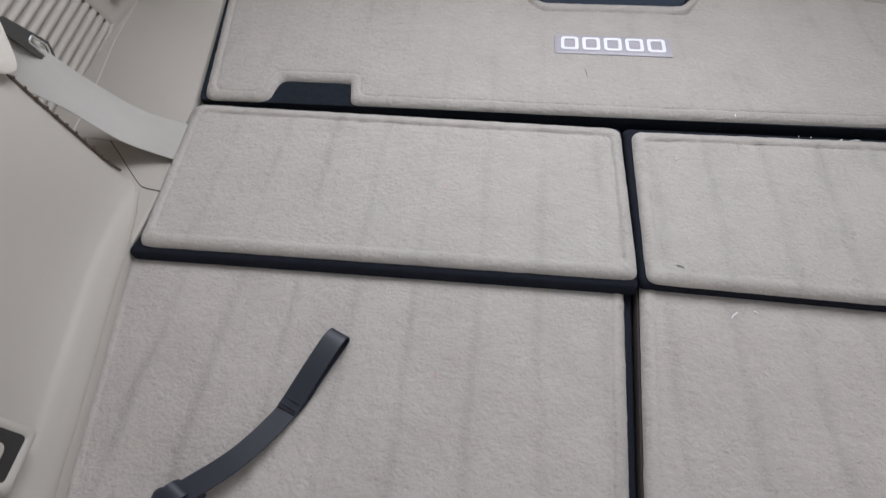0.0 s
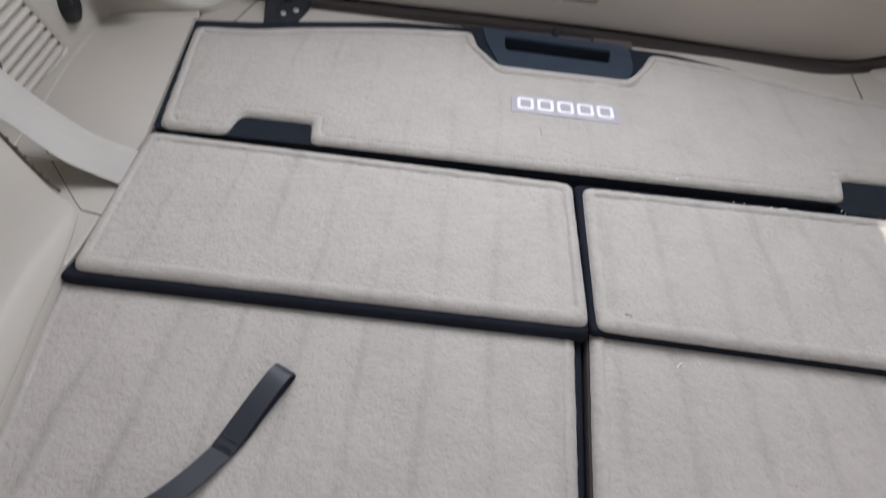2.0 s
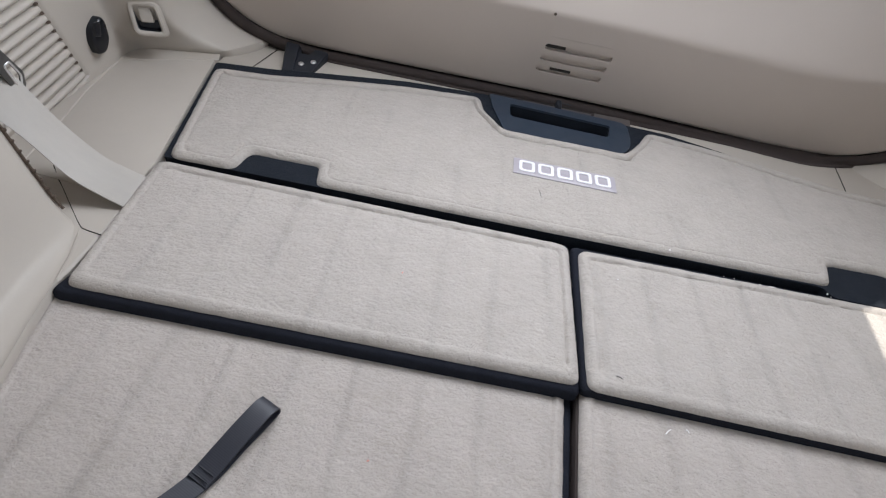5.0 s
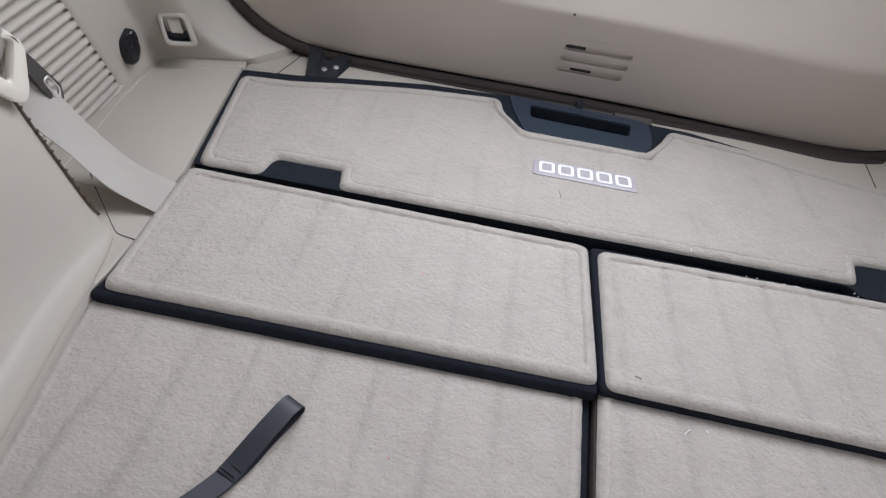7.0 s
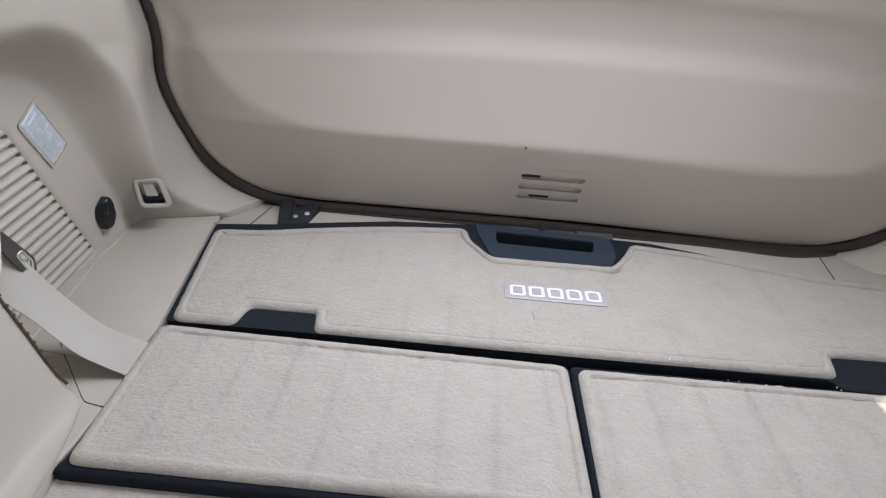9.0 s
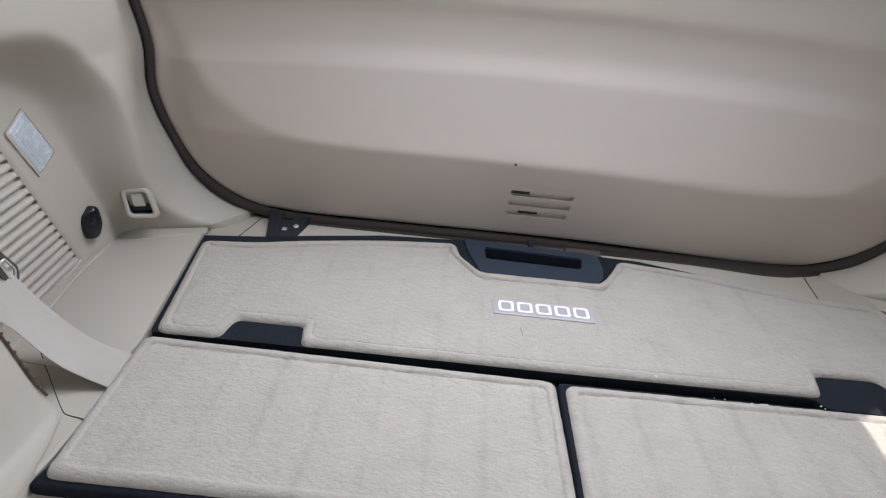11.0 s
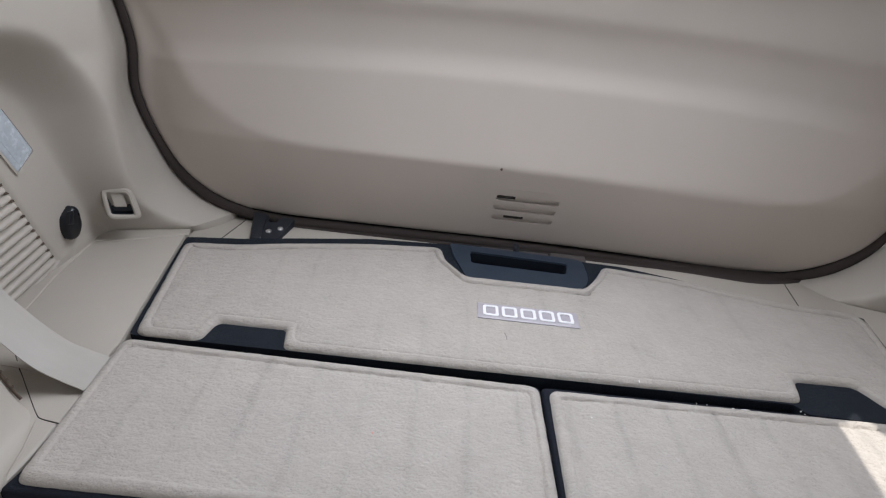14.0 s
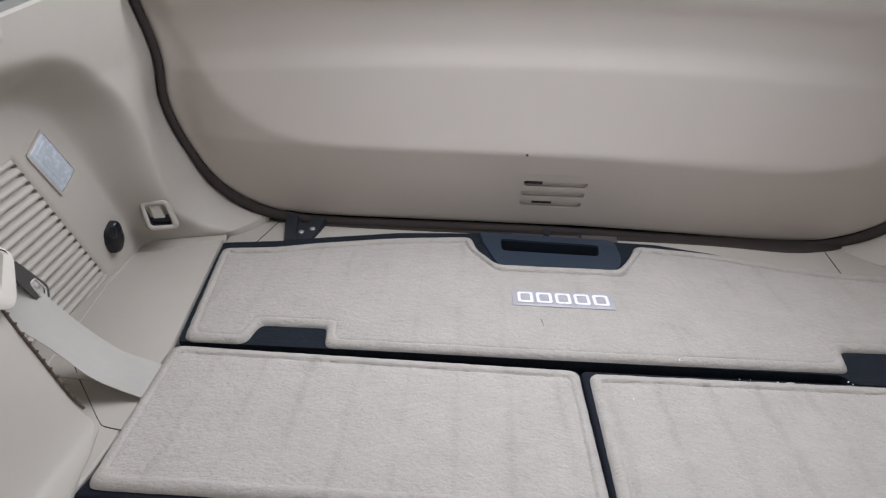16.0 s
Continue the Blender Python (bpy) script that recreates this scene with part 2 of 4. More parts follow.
def rounded(poly, r, seg=6):
    """A polygon with rounded corners; r: one radius or one a corner."""
    out, k = [], len(poly)
    for i in range(k):
        p0, p1, p2 = (Vector(poly[j % k]) for j in (i - 1, i, i + 1))
        ri = r[i] if isinstance(r, (list, tuple)) else r
        a_, b_ = p0 - p1, p2 - p1
        ca = p1 + a_.normalized() * min(ri, a_.length * 0.48)
        cb = p1 + b_.normalized() * min(ri, b_.length * 0.48)
        for j in range(seg + 1):
            t = j / seg
            out.append(ca * (1 - t) ** 2 + p1 * 2 * t * (1 - t) + cb * t * t)
    return out


def rings_mesh(rings, bottom=True, top=True):
    """Bridges rings of 3D points of one length, and closes both ends."""
    bm = bmesh.new()
    loops = [[bm.verts.new(p) for p in ring] for ring in rings]
    for a_, b_ in zip(loops, loops[1:]):
        k = len(a_)
        for i in range(k):
            bm.faces.new((a_[i], a_[(i + 1) % k], b_[(i + 1) % k], b_[i]))
    if bottom:
        bm.faces.new(loops[0][::-1])
    if top:
        bm.faces.new(loops[-1])
    return bm


def slab(poly, r, profile, seg=6, lift=None):
    """A flat thing with a rounded outline; profile: rows of inset and height."""
    rings = []
    for d, z in profile:
        ring = rounded(inset(poly, d), r, seg)
        rings.append([(p.x, p.y, z + (lift(p.x, p.y) if lift else 0)) for p in ring])
    return rings_mesh(rings)


def pierced(outer, holes, z0, z1, to=None):
    """A plate from z0 up to z1 with holes through it. to: maps its points into the world."""
    bm = bmesh.new()
    to = to or (lambda p: p)
    for z in (z0, z1):
        edges = []
        for ring in (outer, *holes):
            vs = [bm.verts.new((p[0], p[1], z)) for p in ring]
            edges += [bm.edges.new((vs[i], vs[(i + 1) % len(vs)])) for i in range(len(vs))]
        bmesh.ops.triangle_fill(bm, edges=edges, use_beauty=True)
    bm.verts.ensure_lookup_table()
    base, total = 0, len(outer) + sum(len(h) for h in holes)
    for ring in (outer, *holes):
        k = len(ring)
        for i in range(k):
            v = [bm.verts[base + i], bm.verts[base + (i + 1) % k], bm.verts[total + base + (i + 1) % k], bm.verts[total + base + i]]
            bm.faces.new(v)
        base += k
    for v in bm.verts:
        v.co = to(v.co)
    return bm


def tube(points, radius, sides=8, closed=False, ref=None):
    pts = [Vector(p) for p in points]
    rings = []
    for i, p in enumerate(pts):
        d = (pts[min(i + 1, len(pts) - 1)] - pts[max(i - 1, 0)]).normalized()
        u = d.cross(ref or Vector((0, 0, 1)))
        u = u.normalized() if u.length > 0.05 else d.cross(Vector((0, 1, 0))).normalized()
        w = d.cross(u)
        r = radius[i] if isinstance(radius, (list, tuple)) else radius
        rings.append([p + (u * math.cos(a) + w * math.sin(a)) * r for a in (2 * math.pi * k / sides for k in range(sides))])
    return rings_mesh(rings)


def smooth_path(points, steps=8):
    """A Catmull-Rom line through the points."""
    pts = [Vector(p) for p in points]
    pts = [pts[0] * 2 - pts[1], *pts, pts[-1] * 2 - pts[-2]]
    out = []
    for i in range(1, len(pts) - 2):
        p0, p1, p2, p3 = pts[i - 1 : i + 3]
        for s in range(steps):
            t = s / steps
            out.append(0.5 * ((2 * p1) + (p2 - p0) * t + (2 * p0 - 5 * p1 + 4 * p2 - p3) * t * t + (3 * p1 - p0 - 3 * p2 + p3) * t ** 3))
    out.append(pts[-2])
    return out


def ribbon(centres, sides, thick):
    """A strip of webbing: centre line, half-width vectors, thickness."""
    rings = []
    for i, c in enumerate(centres):
        c, w = Vector(c), Vector(sides[i])
        d = (Vector(centres[min(i + 1, len(centres) - 1)]) - Vector(centres[max(i - 1, 0)])).normalized()
        n_ = w.cross(d).normalized() * thick / 2
        rings.append([c - w - n_ * 0.4, c - w * 0.96 - n_, c + w * 0.96 - n_, c + w - n_ * 0.4,
                      c + w + n_ * 0.4, c + w * 0.96 + n_, c - w * 0.96 + n_, c - w + n_ * 0.4])
    return rings_mesh(rings)


def step(v, a_, b_):
    t = min(1, max(0, (v - a_) / (b_ - a_)))
    return t * t * (3 - 2 * t)


def table(v, rows):
    for (x0, y0), (x1, y1) in zip(rows, rows[1:]):
        if v <= x1:
            t = max(0, (v - x0) / (x1 - x0))
            return y0 + (y1 - y0) * t
    return rows[-1][1]


def box(lo, hi, bevel=0.0, seg=2):
    bm = bmesh.new()
    bmesh.ops.create_cube(bm, size=1)
    for v in bm.verts:
        v.co = Vector([(lo[k] + hi[k]) / 2 + v.co[k] * (hi[k] - lo[k]) for k in range(3)])
    if bevel:
        bmesh.ops.bevel(bm, geom=bm.edges[:], offset=bevel, segments=seg, profile=0.5, affect="EDGES")
    return bm


def placed(bm, m):
    bmesh.ops.transform(bm, matrix=m, verts=bm.verts)
    return bm


# ---- outline of the tailgate opening ----
# middle line of the rubber seal: height and half width, from the bottom to the top
SEAL = [(-0.0085, 0.30), (-0.0085, 0.38), (-0.0078, 0.44), (-0.0035, 0.490), (0.006, 0.535), (0.0205, 0.573), (0.042, 0.6055), (0.066, 0.6315), (0.095, 0.648), (0.125, 0.6625),
        (0.155, 0.676), (0.185, 0.6855), (0.212, 0.6895), (0.238, 0.6885), (0.262, 0.684), (0.290, 0.684), (0.322, 0.690), (0.376, 0.704), (0.45, 0.725), (0.52, 0.74), (0.66, 0.73)]
GATE_MID = 0.004
SEAL_FINE = [Vector((p.x, p.y)) for p in smooth_path([(a_, b_, 0) for a_, b_ in SEAL], 6)]
for _ in range(25):
    SEAL_FINE = [SEAL_FINE[0]] + [(a_ + b_ * 2 + c_) / 4 for a_, b_, c_ in zip(SEAL_FINE, SEAL_FINE[1:], SEAL_FINE[2:])] + [SEAL_FINE[-1]]


def seal_line(d):
    """The seal's middle line moved outward by d, as rows of height and half width."""
    rows = []
    for i, p in enumerate(SEAL_FINE):
        e = (SEAL_FINE[min(i + 1, len(SEAL_FINE) - 1)] - SEAL_FINE[max(i - 1, 0)]).normalized()
        k = d * (1 - 0.42 * step(p.x, 0.04, 0.13))
        rows.append((p.x - e.y * k, p.y + e.x * k))
    out = [rows[0]]
    for r in rows[1:]:
        if r[0] > out[-1][0] + 1e-5:
            out.append(r)
    return out


GATE_LINE, LINING_LINE = seal_line(-0.0055), seal_line(0.008)


def half_width(z):
    return table(z, GATE_LINE)


def sag(x, z):
    """The opening's lower edge hangs a little towards one side."""
    return -0.013 * step(x, 0.0, 0.52) * (1 - step(z, 0.0, 0.3))


def swell(x):
    """The opening reaches a little further out on one side."""
    return 0.013 * step(x, 0.52, 0.65)


# ---- large structure: body, floor, roof ----
part("floor", box((-0.95, -1.75, -0.42), (0.95, 0.55, -0.36)), M_FELT, None, "dark carpeted car floor under the seats")
tagged(bpy.data.objects["floor"], "", "floor", "", "structure")
# Ceiling added out of view, kept narrow so the sun passes its edge.
part("ceiling", box((-0.735, -1.75, 0.88), (0.735, 0.62, 0.92)), M_LINER, None, "unseen pale ceiling, added to close the cabin")
tagged(bpy.data.objects["ceiling"], "", "ceiling", "", "structure")
part("wall_front", box((-0.95, -1.80, -0.42), (0.95, -1.75, 0.92)), M_LINER, None, "plain pale closing wall")
tagged(bpy.data.objects["wall_front"], "", "wall", "", "structure")
# Added out of view to stop light leaking in under the gate.
part("wall_rear", box((-0.95, 0.462, -0.42), (0.95, 0.50, 0.495)), M_SHADOW_GAP, None, "unseen dark wall behind the tailgate, blocks stray light")
tagged(bpy.data.objects["wall_rear"], "", "wall", "", "structure")
# Added cap, out of view: shuts light out of the gap behind the gate.
part("gate_top_cap", box((-0.72, 0.375, 0.497), (0.72, 0.50, 0.506)), M_LINER, None, "unseen cap above the tailgate, keeps light out behind it")
tagged(bpy.data.objects["gate_top_cap"], "", "ledge", "", "structure")
for side, s in (("left", -1), ("right", 1)):
    w = part("wall_" + side, box((min(s * 0.79, s * 0.83), -1.75, -0.42), (max(s * 0.79, s * 0.83), 0.56, 0.36)), M_LINER, None, "plain lower car side")
    tagged(w, "", "wall", "", "structure")
    # Pillars and rails are out of view; their outlines shape the sun patch.
    for edge_ in ([(-1.75, 0.36), (-0.95, 0.36), (-0.95, 0.88), (-1.75, 0.88)], [(0.15, 0.36), (0.58, 0.36), (0.58, 0.88), (0.236, 0.88), (0.2385, 0.864), (0.254, 0.750), (0.247, 0.744), (0.215, 0.753), (0.165, 0.735), (0.15, 0.70)]):
        bm = rings_mesh([[(s * x, y, z) for y, z in edge_] for x in (0.75, 0.77)])
        w = part("pillar_" + side, bm, M_LINER, None, "unseen window pillar, outlined to shape the sun patch", smooth=False)
        tagged(w, "", "pillar", "", "structure")
    # Added block, out of view, against light leaking past the lining's rear edge.
    w = part("rear_block_" + side, box((min(s * 0.705, s * 0.83), 0.427, -0.42), (max(s * 0.705, s * 0.83), 0.47, 0.92)), M_SHADOW_GAP, None, "unseen dark block behind the lining, stops stray light")
    tagged(w, "", "pillar", "", "structure")
    rail = [(-1.75, 0.862), (0.0, 0.862), (0.107, 0.831), (0.215, 0.800), (0.58, 0.795), (0.58, 0.90), (-1.75, 0.90)]
    w = part("roof_rail_" + side, rings_mesh([[(s * x, y, z) for y, z in rail] for x in (0.70, 0.726)]), M_LINER, None, "unseen roof edge, outlined to shape the sun patch", smooth=False)
    tagged(w, "", "roof rail", "", "structure")


# ---- side trim ----
def side_x(y, z, grille):
    """Distance of the side lining from the middle of the car."""
    deep = 0.705
    foot = 1 - step(z, 0.0, 0.02)
    edge = table(max(z, 0.0), LINING_LINE)
    # the frame that stands proud round the slanting recess: along the tailgate opening, and under the window
    a_ = (y - 0.247 + 0.41 * (z - 0.096) - 0.020 * (1 - step(z, -0.02, 0.06))) * 0.925
    b_ = z - 0.290
    p_, q_ = max(a_ + 0.07, 0), max(b_ + 0.07, 0)
    d = math.hypot(p_, q_) - 0.07 + min(max(a_, b_) + 0.07, 0)
    crest = min(0.640, edge + 0.026 + 0.07 * (1 - step(z, 0.0, 0.06)))
    crest -= 0.25 * max(0, z - 0.30) * (1 - step(y, 0.2, 0.34))
    frame_x = crest + (edge - crest) * step(y, 0.245, 0.425)
    proud = step(d, -0.012, 0.036 + 0.022 * step(z, 0.08, 0.2))
    x = deep + (frame_x - deep) * proud
    x -= 0.002 * foot * foot * (1 - step(y, 0.235, 0.30)) + 0.014 * (1 - step(z, -0.006, 0.034)) ** 2 * step(y, 0.275, 0.335)
    if grille:
        end = 0.176 - 0.42 * (z - 0.01)
        if y < end and -0.01 < z - 0.12 * (y - 0.1) < 0.222:
            x += 0.0045 * step(end - y, 0.0, 0.006)
    return x


def side_top(y):
    return 0.386 + 0.16 * max(0, y) + 0.17 * step(y, 0.25, 0.36)


def side_trim(s, grille):
    bm = bmesh.new()
    ys = [-0.14 + 0.565 * i / 140 for i in range(141)]
    grid = []
    for y in ys:
        row = []
        for j in range(101):
            z = -0.03 + (side_top(y) + 0.03) * (0.55 * j / 100 + 0.45 * (j / 100) ** 2.2)
            x = side_x(y, z, grille)
            row.append(bm.verts.new((s * x + swell(s * x) * step(y, 0.3, 0.42), y, z + sag(s * x, z) * step(y, 0.2, 0.4))))
        x, z = side_x(y, side_top(y), grille), side_top(y)
        row.append(bm.verts.new((s * (x + 0.003), y, z + 0.003)))
        row.append(bm.verts.new((s * (x + 0.008), y, z + 0.002)))
        row.append(bm.verts.new((s * (x + 0.012), y, z - 0.006)))
        row.append(bm.verts.new((s * 0.79, y, z - 0.02)))
        row.append(bm.verts.new((s * 0.79, y, -0.03)))
        grid.append(row)
    for r0, r1 in zip(grid, grid[1:]):
        for j in range(len(r0) - 1):
            bm.faces.new((r0[j], r0[j + 1], r1[j + 1], r1[j]))
    return bm


left_trim = thing("side_trim_panel", "beige moulded plastic side lining with a ribbed vent, beside the cargo floor", "trim panel", "structure", at=(-0.705, 0.1, 0))
part("lining", side_trim(-1, True), M_PLASTIC, left_trim)
right_trim = thing("side_trim_panel", "beige moulded plastic side lining beyond the cargo floor", "trim panel", "structure", at=(0.705, 0.1, 0))
part("lining", side_trim(1, False), M_PLASTIC, right_trim)

# ribs of the vent, and brown wedges at their rear ends for the slots' shade
for i in range(17):
    z0 = 0.0045 + 0.01338 * i
    y_end = 0.174 - 0.42 * (z0 - 0.01)
    rings = []
    for y, k in ((-0.13, 1), (-0.05, 1), (0.02, 1), (y_end - 0.03, 1), (y_end - 0.012, 1), (y_end - 0.005, 0.9), (y_end, 0.35)):
        zc = z0 + 0.12 * (y - y_end) * 0.9
        ring = []
        for out, up_ in ((0, -0.0058), (0.0042, -0.0050), (0.0076, -0.0036), (0.0094, -0.0016), (0.0098, 0.0006), (0.0090, 0.0028), (0.0066, 0.0050), (0.0030, 0.0070), (0, 0.0082)):
            ring.append((-0.712 + out * k, y, zc + up_ * 0.86 * k))
        ring.append((-0.714, y, zc))
        rings.append(ring)
    part("rib", rings_mesh(rings), M_PLASTIC, left_trim)
    if i:
        c = Vector((-0.709, y_end + 0.0005, z0 - 0.0064))
        bm = rings_mesh([[(x, 0.0035, -0.0024), (x, 0.0030, 0.0014), (x, -0.0095, 0.0022), (x, -0.0030, -0.0016)] for x in (-0.002, 0.0023)])
        part("slot", placed(bm, Matrix.Translation(c)), M_BROWN, left_trim, smooth=False)

# cargo lamp on the side lining
lamp = thing("cargo_lamp", "clear ribbed lens of an unlit cargo lamp in the beige lining", "lamp", at=(-0.70, 0.143, 0.195))
corners = [(0.142, 0.1505), (0.180, 0.1710), (0.142, 0.2400), (0.106, 0.2185)]
onto_wall = lambda dx: (lambda p: Vector((-0.703 + dx + p[2], p[0], p[1])))
part("bezel", pierced(rounded(inset(corners, -0.002), 0.005), [rounded(inset(corners, 0.001), 0.004)], -0.002, 0.0004, onto_wall(0)), M_PLASTIC, lamp)
bm = slab(corners, 0.004, [(0.001, -0.001), (0.002, 0.0002), (0.004, 0.0010), (0.009, 0.0012)])
for v in bm.verts:
    v.co = onto_wall(0)(v.co)
part("lens", bm, M_LENS, lamp)
bm = slab(inset(corners, 0.008), 0.003, [(0, 0.0006), (0.0008, 0.0015), (0.002, 0.0018)])
for v in bm.verts:
    v.co = onto_wall(0)(v.co)
part("inner_lens", bm, M_LENS, lamp)

# black socket cap
cap = thing("socket_cap", "black plastic power socket cap on the beige side lining", "socket", at=(-0.70, 0.215, 0.047))
ax = Matrix.Translation((-0.703, 0.214, 0.047)) @ Matrix.Rotation(radians(90), 4, "Y")
shield = [(0.026, 0.008), (0.018, 0.016), (-0.010, 0.018), (-0.026, 0.004), (-0.024, -0.013), (-0.004, -0.019), (0.014, -0.015)]
shield = [(-a_, b_) for a_, b_ in shield][::-1]
part("cover", placed(slab(shield, 0.007, [(0, -0.004), (0, 0.006), (0.0015, 0.009), (0.004, 0.0105)]), ax), M_GLOSS, cap)
part("pull_tab", placed(slab([(-0.023, -0.011), (-0.005, -0.016), (-0.001, -0.005), (-0.021, 0.000)], 0.003, [(0, 0.008), (0.0, 0.0118), (0.0015, 0.013)]), ax), M_GLOSS, cap)

# folding tie-down hook at the foot of the rear corner
hook = thing("cargo_hook", "beige folding tie-down hook in a dark square recess", "hook", at=(-0.648, 0.275, 0.06))
hx = look((-0.6555, 0.2710, 0.0585), (-0.6555 - 0.42, 0.2710 + 0.80, 0.0585 - 0.14), -4) @ Matrix.Scale(0.93, 4)
lean_ = lambda poly: [(x * 0.84 - 0.24 * y, y) for x, y in poly]
ring_out = lean_([(-0.0315, -0.0275), (0.0295, -0.0285), (0.0275, 0.0285), (-0.0265, 0.0285)])
ring_in = lean_([(-0.0212, -0.0185), (0.0203, -0.0193), (0.0185, 0.0190), (-0.0176, 0.0190)])
rows = [(inset(ring_out, -0.002), -0.012, 0.014), (ring_out, -0.003, 0.012), (inset(ring_out, 0.002), 0.0008, 0.011), (inset(ring_out, 0.005), 0.0016, 0.009),
        (inset(ring_in, -0.002), 0.0012, 0.007), (ring_in, -0.001, 0.006), (ring_in, -0.003, 0.006)]
part("bezel", placed(rings_mesh([[(p.x, p.y, z) for p in rounded(q, r)] for q, z, r in rows], False, False), hx), M_PLASTIC, hook)
well = [[(p.x, p.y, z) for p in rounded(inset(ring_in, d), 0.006)] for d, z in ((-0.0004, -0.0028), (0.001, -0.010), (0.002, -0.017))]
part("recess", placed(rings_mesh(well, False, True), hx), M_BLACK, hook)
bm = slab(lean_([(-0.0118, -0.006), (0.0118, -0.006), (0.0112, 0.0186), (-0.0112, 0.0186)]), 0.003, [(0, -0.016), (0, -0.0045), (0.0015, -0.003)])
part("hook_tab", placed(bm, hx), M_PLASTIC, hook)

# quarter window over the side lining
quarter = thing("window_1", "dark tinted side quarter window above the lining", "window", "structure", at=(-0.74, 0, 0.4))
bm = bmesh.new()
vs = [[bm.verts.new((-(0.690 - 0.02 * k) + e, y, z)) for y in (-0.95, 0.235)] for e in (0, 0.004) for k, z in ((0, 0.36), (1, 0.80))]
for a_, b_ in ((0, 1), (2, 3), (0, 2), (1, 3)):
    bm.faces.new((vs[a_][0], vs[a_][1], vs[b_][1], vs[b_][0]))
pane = part("pane", bm, M_GLASS, quarter)
pane.visible_shadow = False

# notch for the luggage cover in the sill under the window
bracket_slot = thing("cover_slot", "beige luggage cover socket with a dark slit in the lining", "socket", at=(-0.67, 0.06, 0.35))
bm = box((-0.68, -0.11, 0.366), (-0.613, 0.028, 0.398), 0.010, 4)
part("housing", bm, M_PLASTIC, bracket_slot)
# The slit is a bar on the housing, coloured dark for its shade.
bm = box((-0.64, -0.11, 0.378), (-0.6122, 0.006, 0.3855), 0.002)
part("slit", bm, M_SHADOW_GAP, bracket_slot)


# ---- ledge beside the mat, access cover, wheel arch ----
ledge = thing("side_ledge", "flat beige plastic ledge between the cargo mat and the side lining", "trim panel", "structure", at=(-0.62, 0.12, 0))
ledge_poly = [(-0.5285, -0.050), (-0.5290, 0.020), (-0.580, 0.322), (-0.730, 0.300), (-0.730, -0.04), (-0.640, -0.04)]
part("plate", slab(ledge_poly, [0.003, 0.003, 0.006, 0.003, 0.003, 0.003], [(0, -0.04), (0, -0.0115), (0.001, -0.0095), (0.003, -0.009)]), M_PLASTIC, ledge)
lip = [(-0.703, 0.264), (-0.694, 0.156), (-0.679, 0.074), (-0.664, -0.03), (-0.73, -0.03), (-0.73, 0.36), (-0.667, 0.365), (-0.590, 0.372), (-0.573, 0.318), (-0.637, 0.288), (-0.674, 0.268)][::-1]
part("foot_strip", slab(lip, 0.003, [(0, -0.03), (0, -0.0088), (0.0008, -0.0080), (0.002, -0.0077)]), M_PLASTIC, ledge, smooth=False)
cover = thing("access_cover", "small beige plastic cover at the foot of the seat belt", "cover", at=(-0.57, -0.06, -0.01))
cover_poly = [(-0.546, -0.108), (-0.528, -0.114), (-0.5265, -0.052), (-0.635, -0.018)]
part("plate", slab(cover_poly, [0.012, 0.004, 0.002, 0.004], [(0, -0.05), (0, -0.0125), (0.001, -0.011), (0.003, -0.0105)]), M_PLASTIC, cover)
gap_ = [(-0.631, -0.020, -0.0088), (-0.612, -0.041, -0.0102), (-0.599, -0.054, -0.0106), (-0.570, -0.084, -0.0106), (-0.548, -0.106, -0.0106), (-0.539, -0.1115, -0.0102), (-0.518, -0.1155, -0.0098)]
part("seam", tube(smooth_path(gap_, 4), 0.0007, 6), M_SHADOW_GAP, cover)
under = thing("arch_foot", "beige plastic foot of the wheel arch lining", "trim panel", "structure", at=(-0.58, -0.1, -0.02))
part("plate", slab([(-0.522, -0.195), (-0.5195, -0.165), (-0.5195, -0.120), (-0.522, -0.052), (-0.72, -0.02), (-0.72, -0.20)], 0.004, [(0, -0.07), (0, -0.0125), (0.0015, -0.0108), (0.003, -0.0102)]), M_PLASTIC, under)

FOOT = [(-1.3, 0.40), (-0.60, 0.446), (-0.433, 0.479), (-0.348, 0.494), (-0.243, 0.515), (-0.18, 0.5255), (-0.146, 0.5335), (-0.12, 0.5425), (-0.10, 0.5515), (-0.05, 0.57)]
RISE = [(-0.003, -0.05), (-0.003, -0.0125), (0.002, -0.0105), (0.009, -0.006), (0.016, 0.003), (0.025, 0.020), (0.038, 0.058), (0.053, 0.105), (0.072, 0.17), (0.09, 0.25), (0.105, 0.34), (0.108, 0.37)]


def wheel_arch(s):
    bm = bmesh.new()
    ys = [-1.3, -1.0, -0.8, -0.6, -0.5, -0.43, -0.36, -0.30, -0.24, -0.19, -0.15, -0.125, -0.110, -0.102, -0.098, -0.096]
    grid = []
    for k, y in enumerate(ys):
        drop = (0, 0, 0, 0, 0, 0, 0, 0, 0, 0, 0, 0, 0.001, 0.004, 0.010, 0.4)[k]
        row = []
        for p in smooth_path([(a_, b_, 0) for a_, b_ in RISE], 3):
            z = max(-0.05, p.y - drop) if k else p.y
            wide_ = 0.016 * (1 - step(y, -0.22, -0.11)) * step(p.x, 0.0, 0.012) * (1 - step(p.y, 0.02, 0.16))
            row.append(bm.verts.new((s * (table(y, FOOT) + p.x + wide_), y, z)))
        row.append(bm.verts.new((s * 0.79, y, row[-1].co.z)))
        grid.append(row)
    for r0, r1 in zip(grid, grid[1:]):
        for j in range(len(r0) - 1):
            bm.faces.new((r0[j], r0[j + 1], r1[j + 1], r1[j]))
    return bm


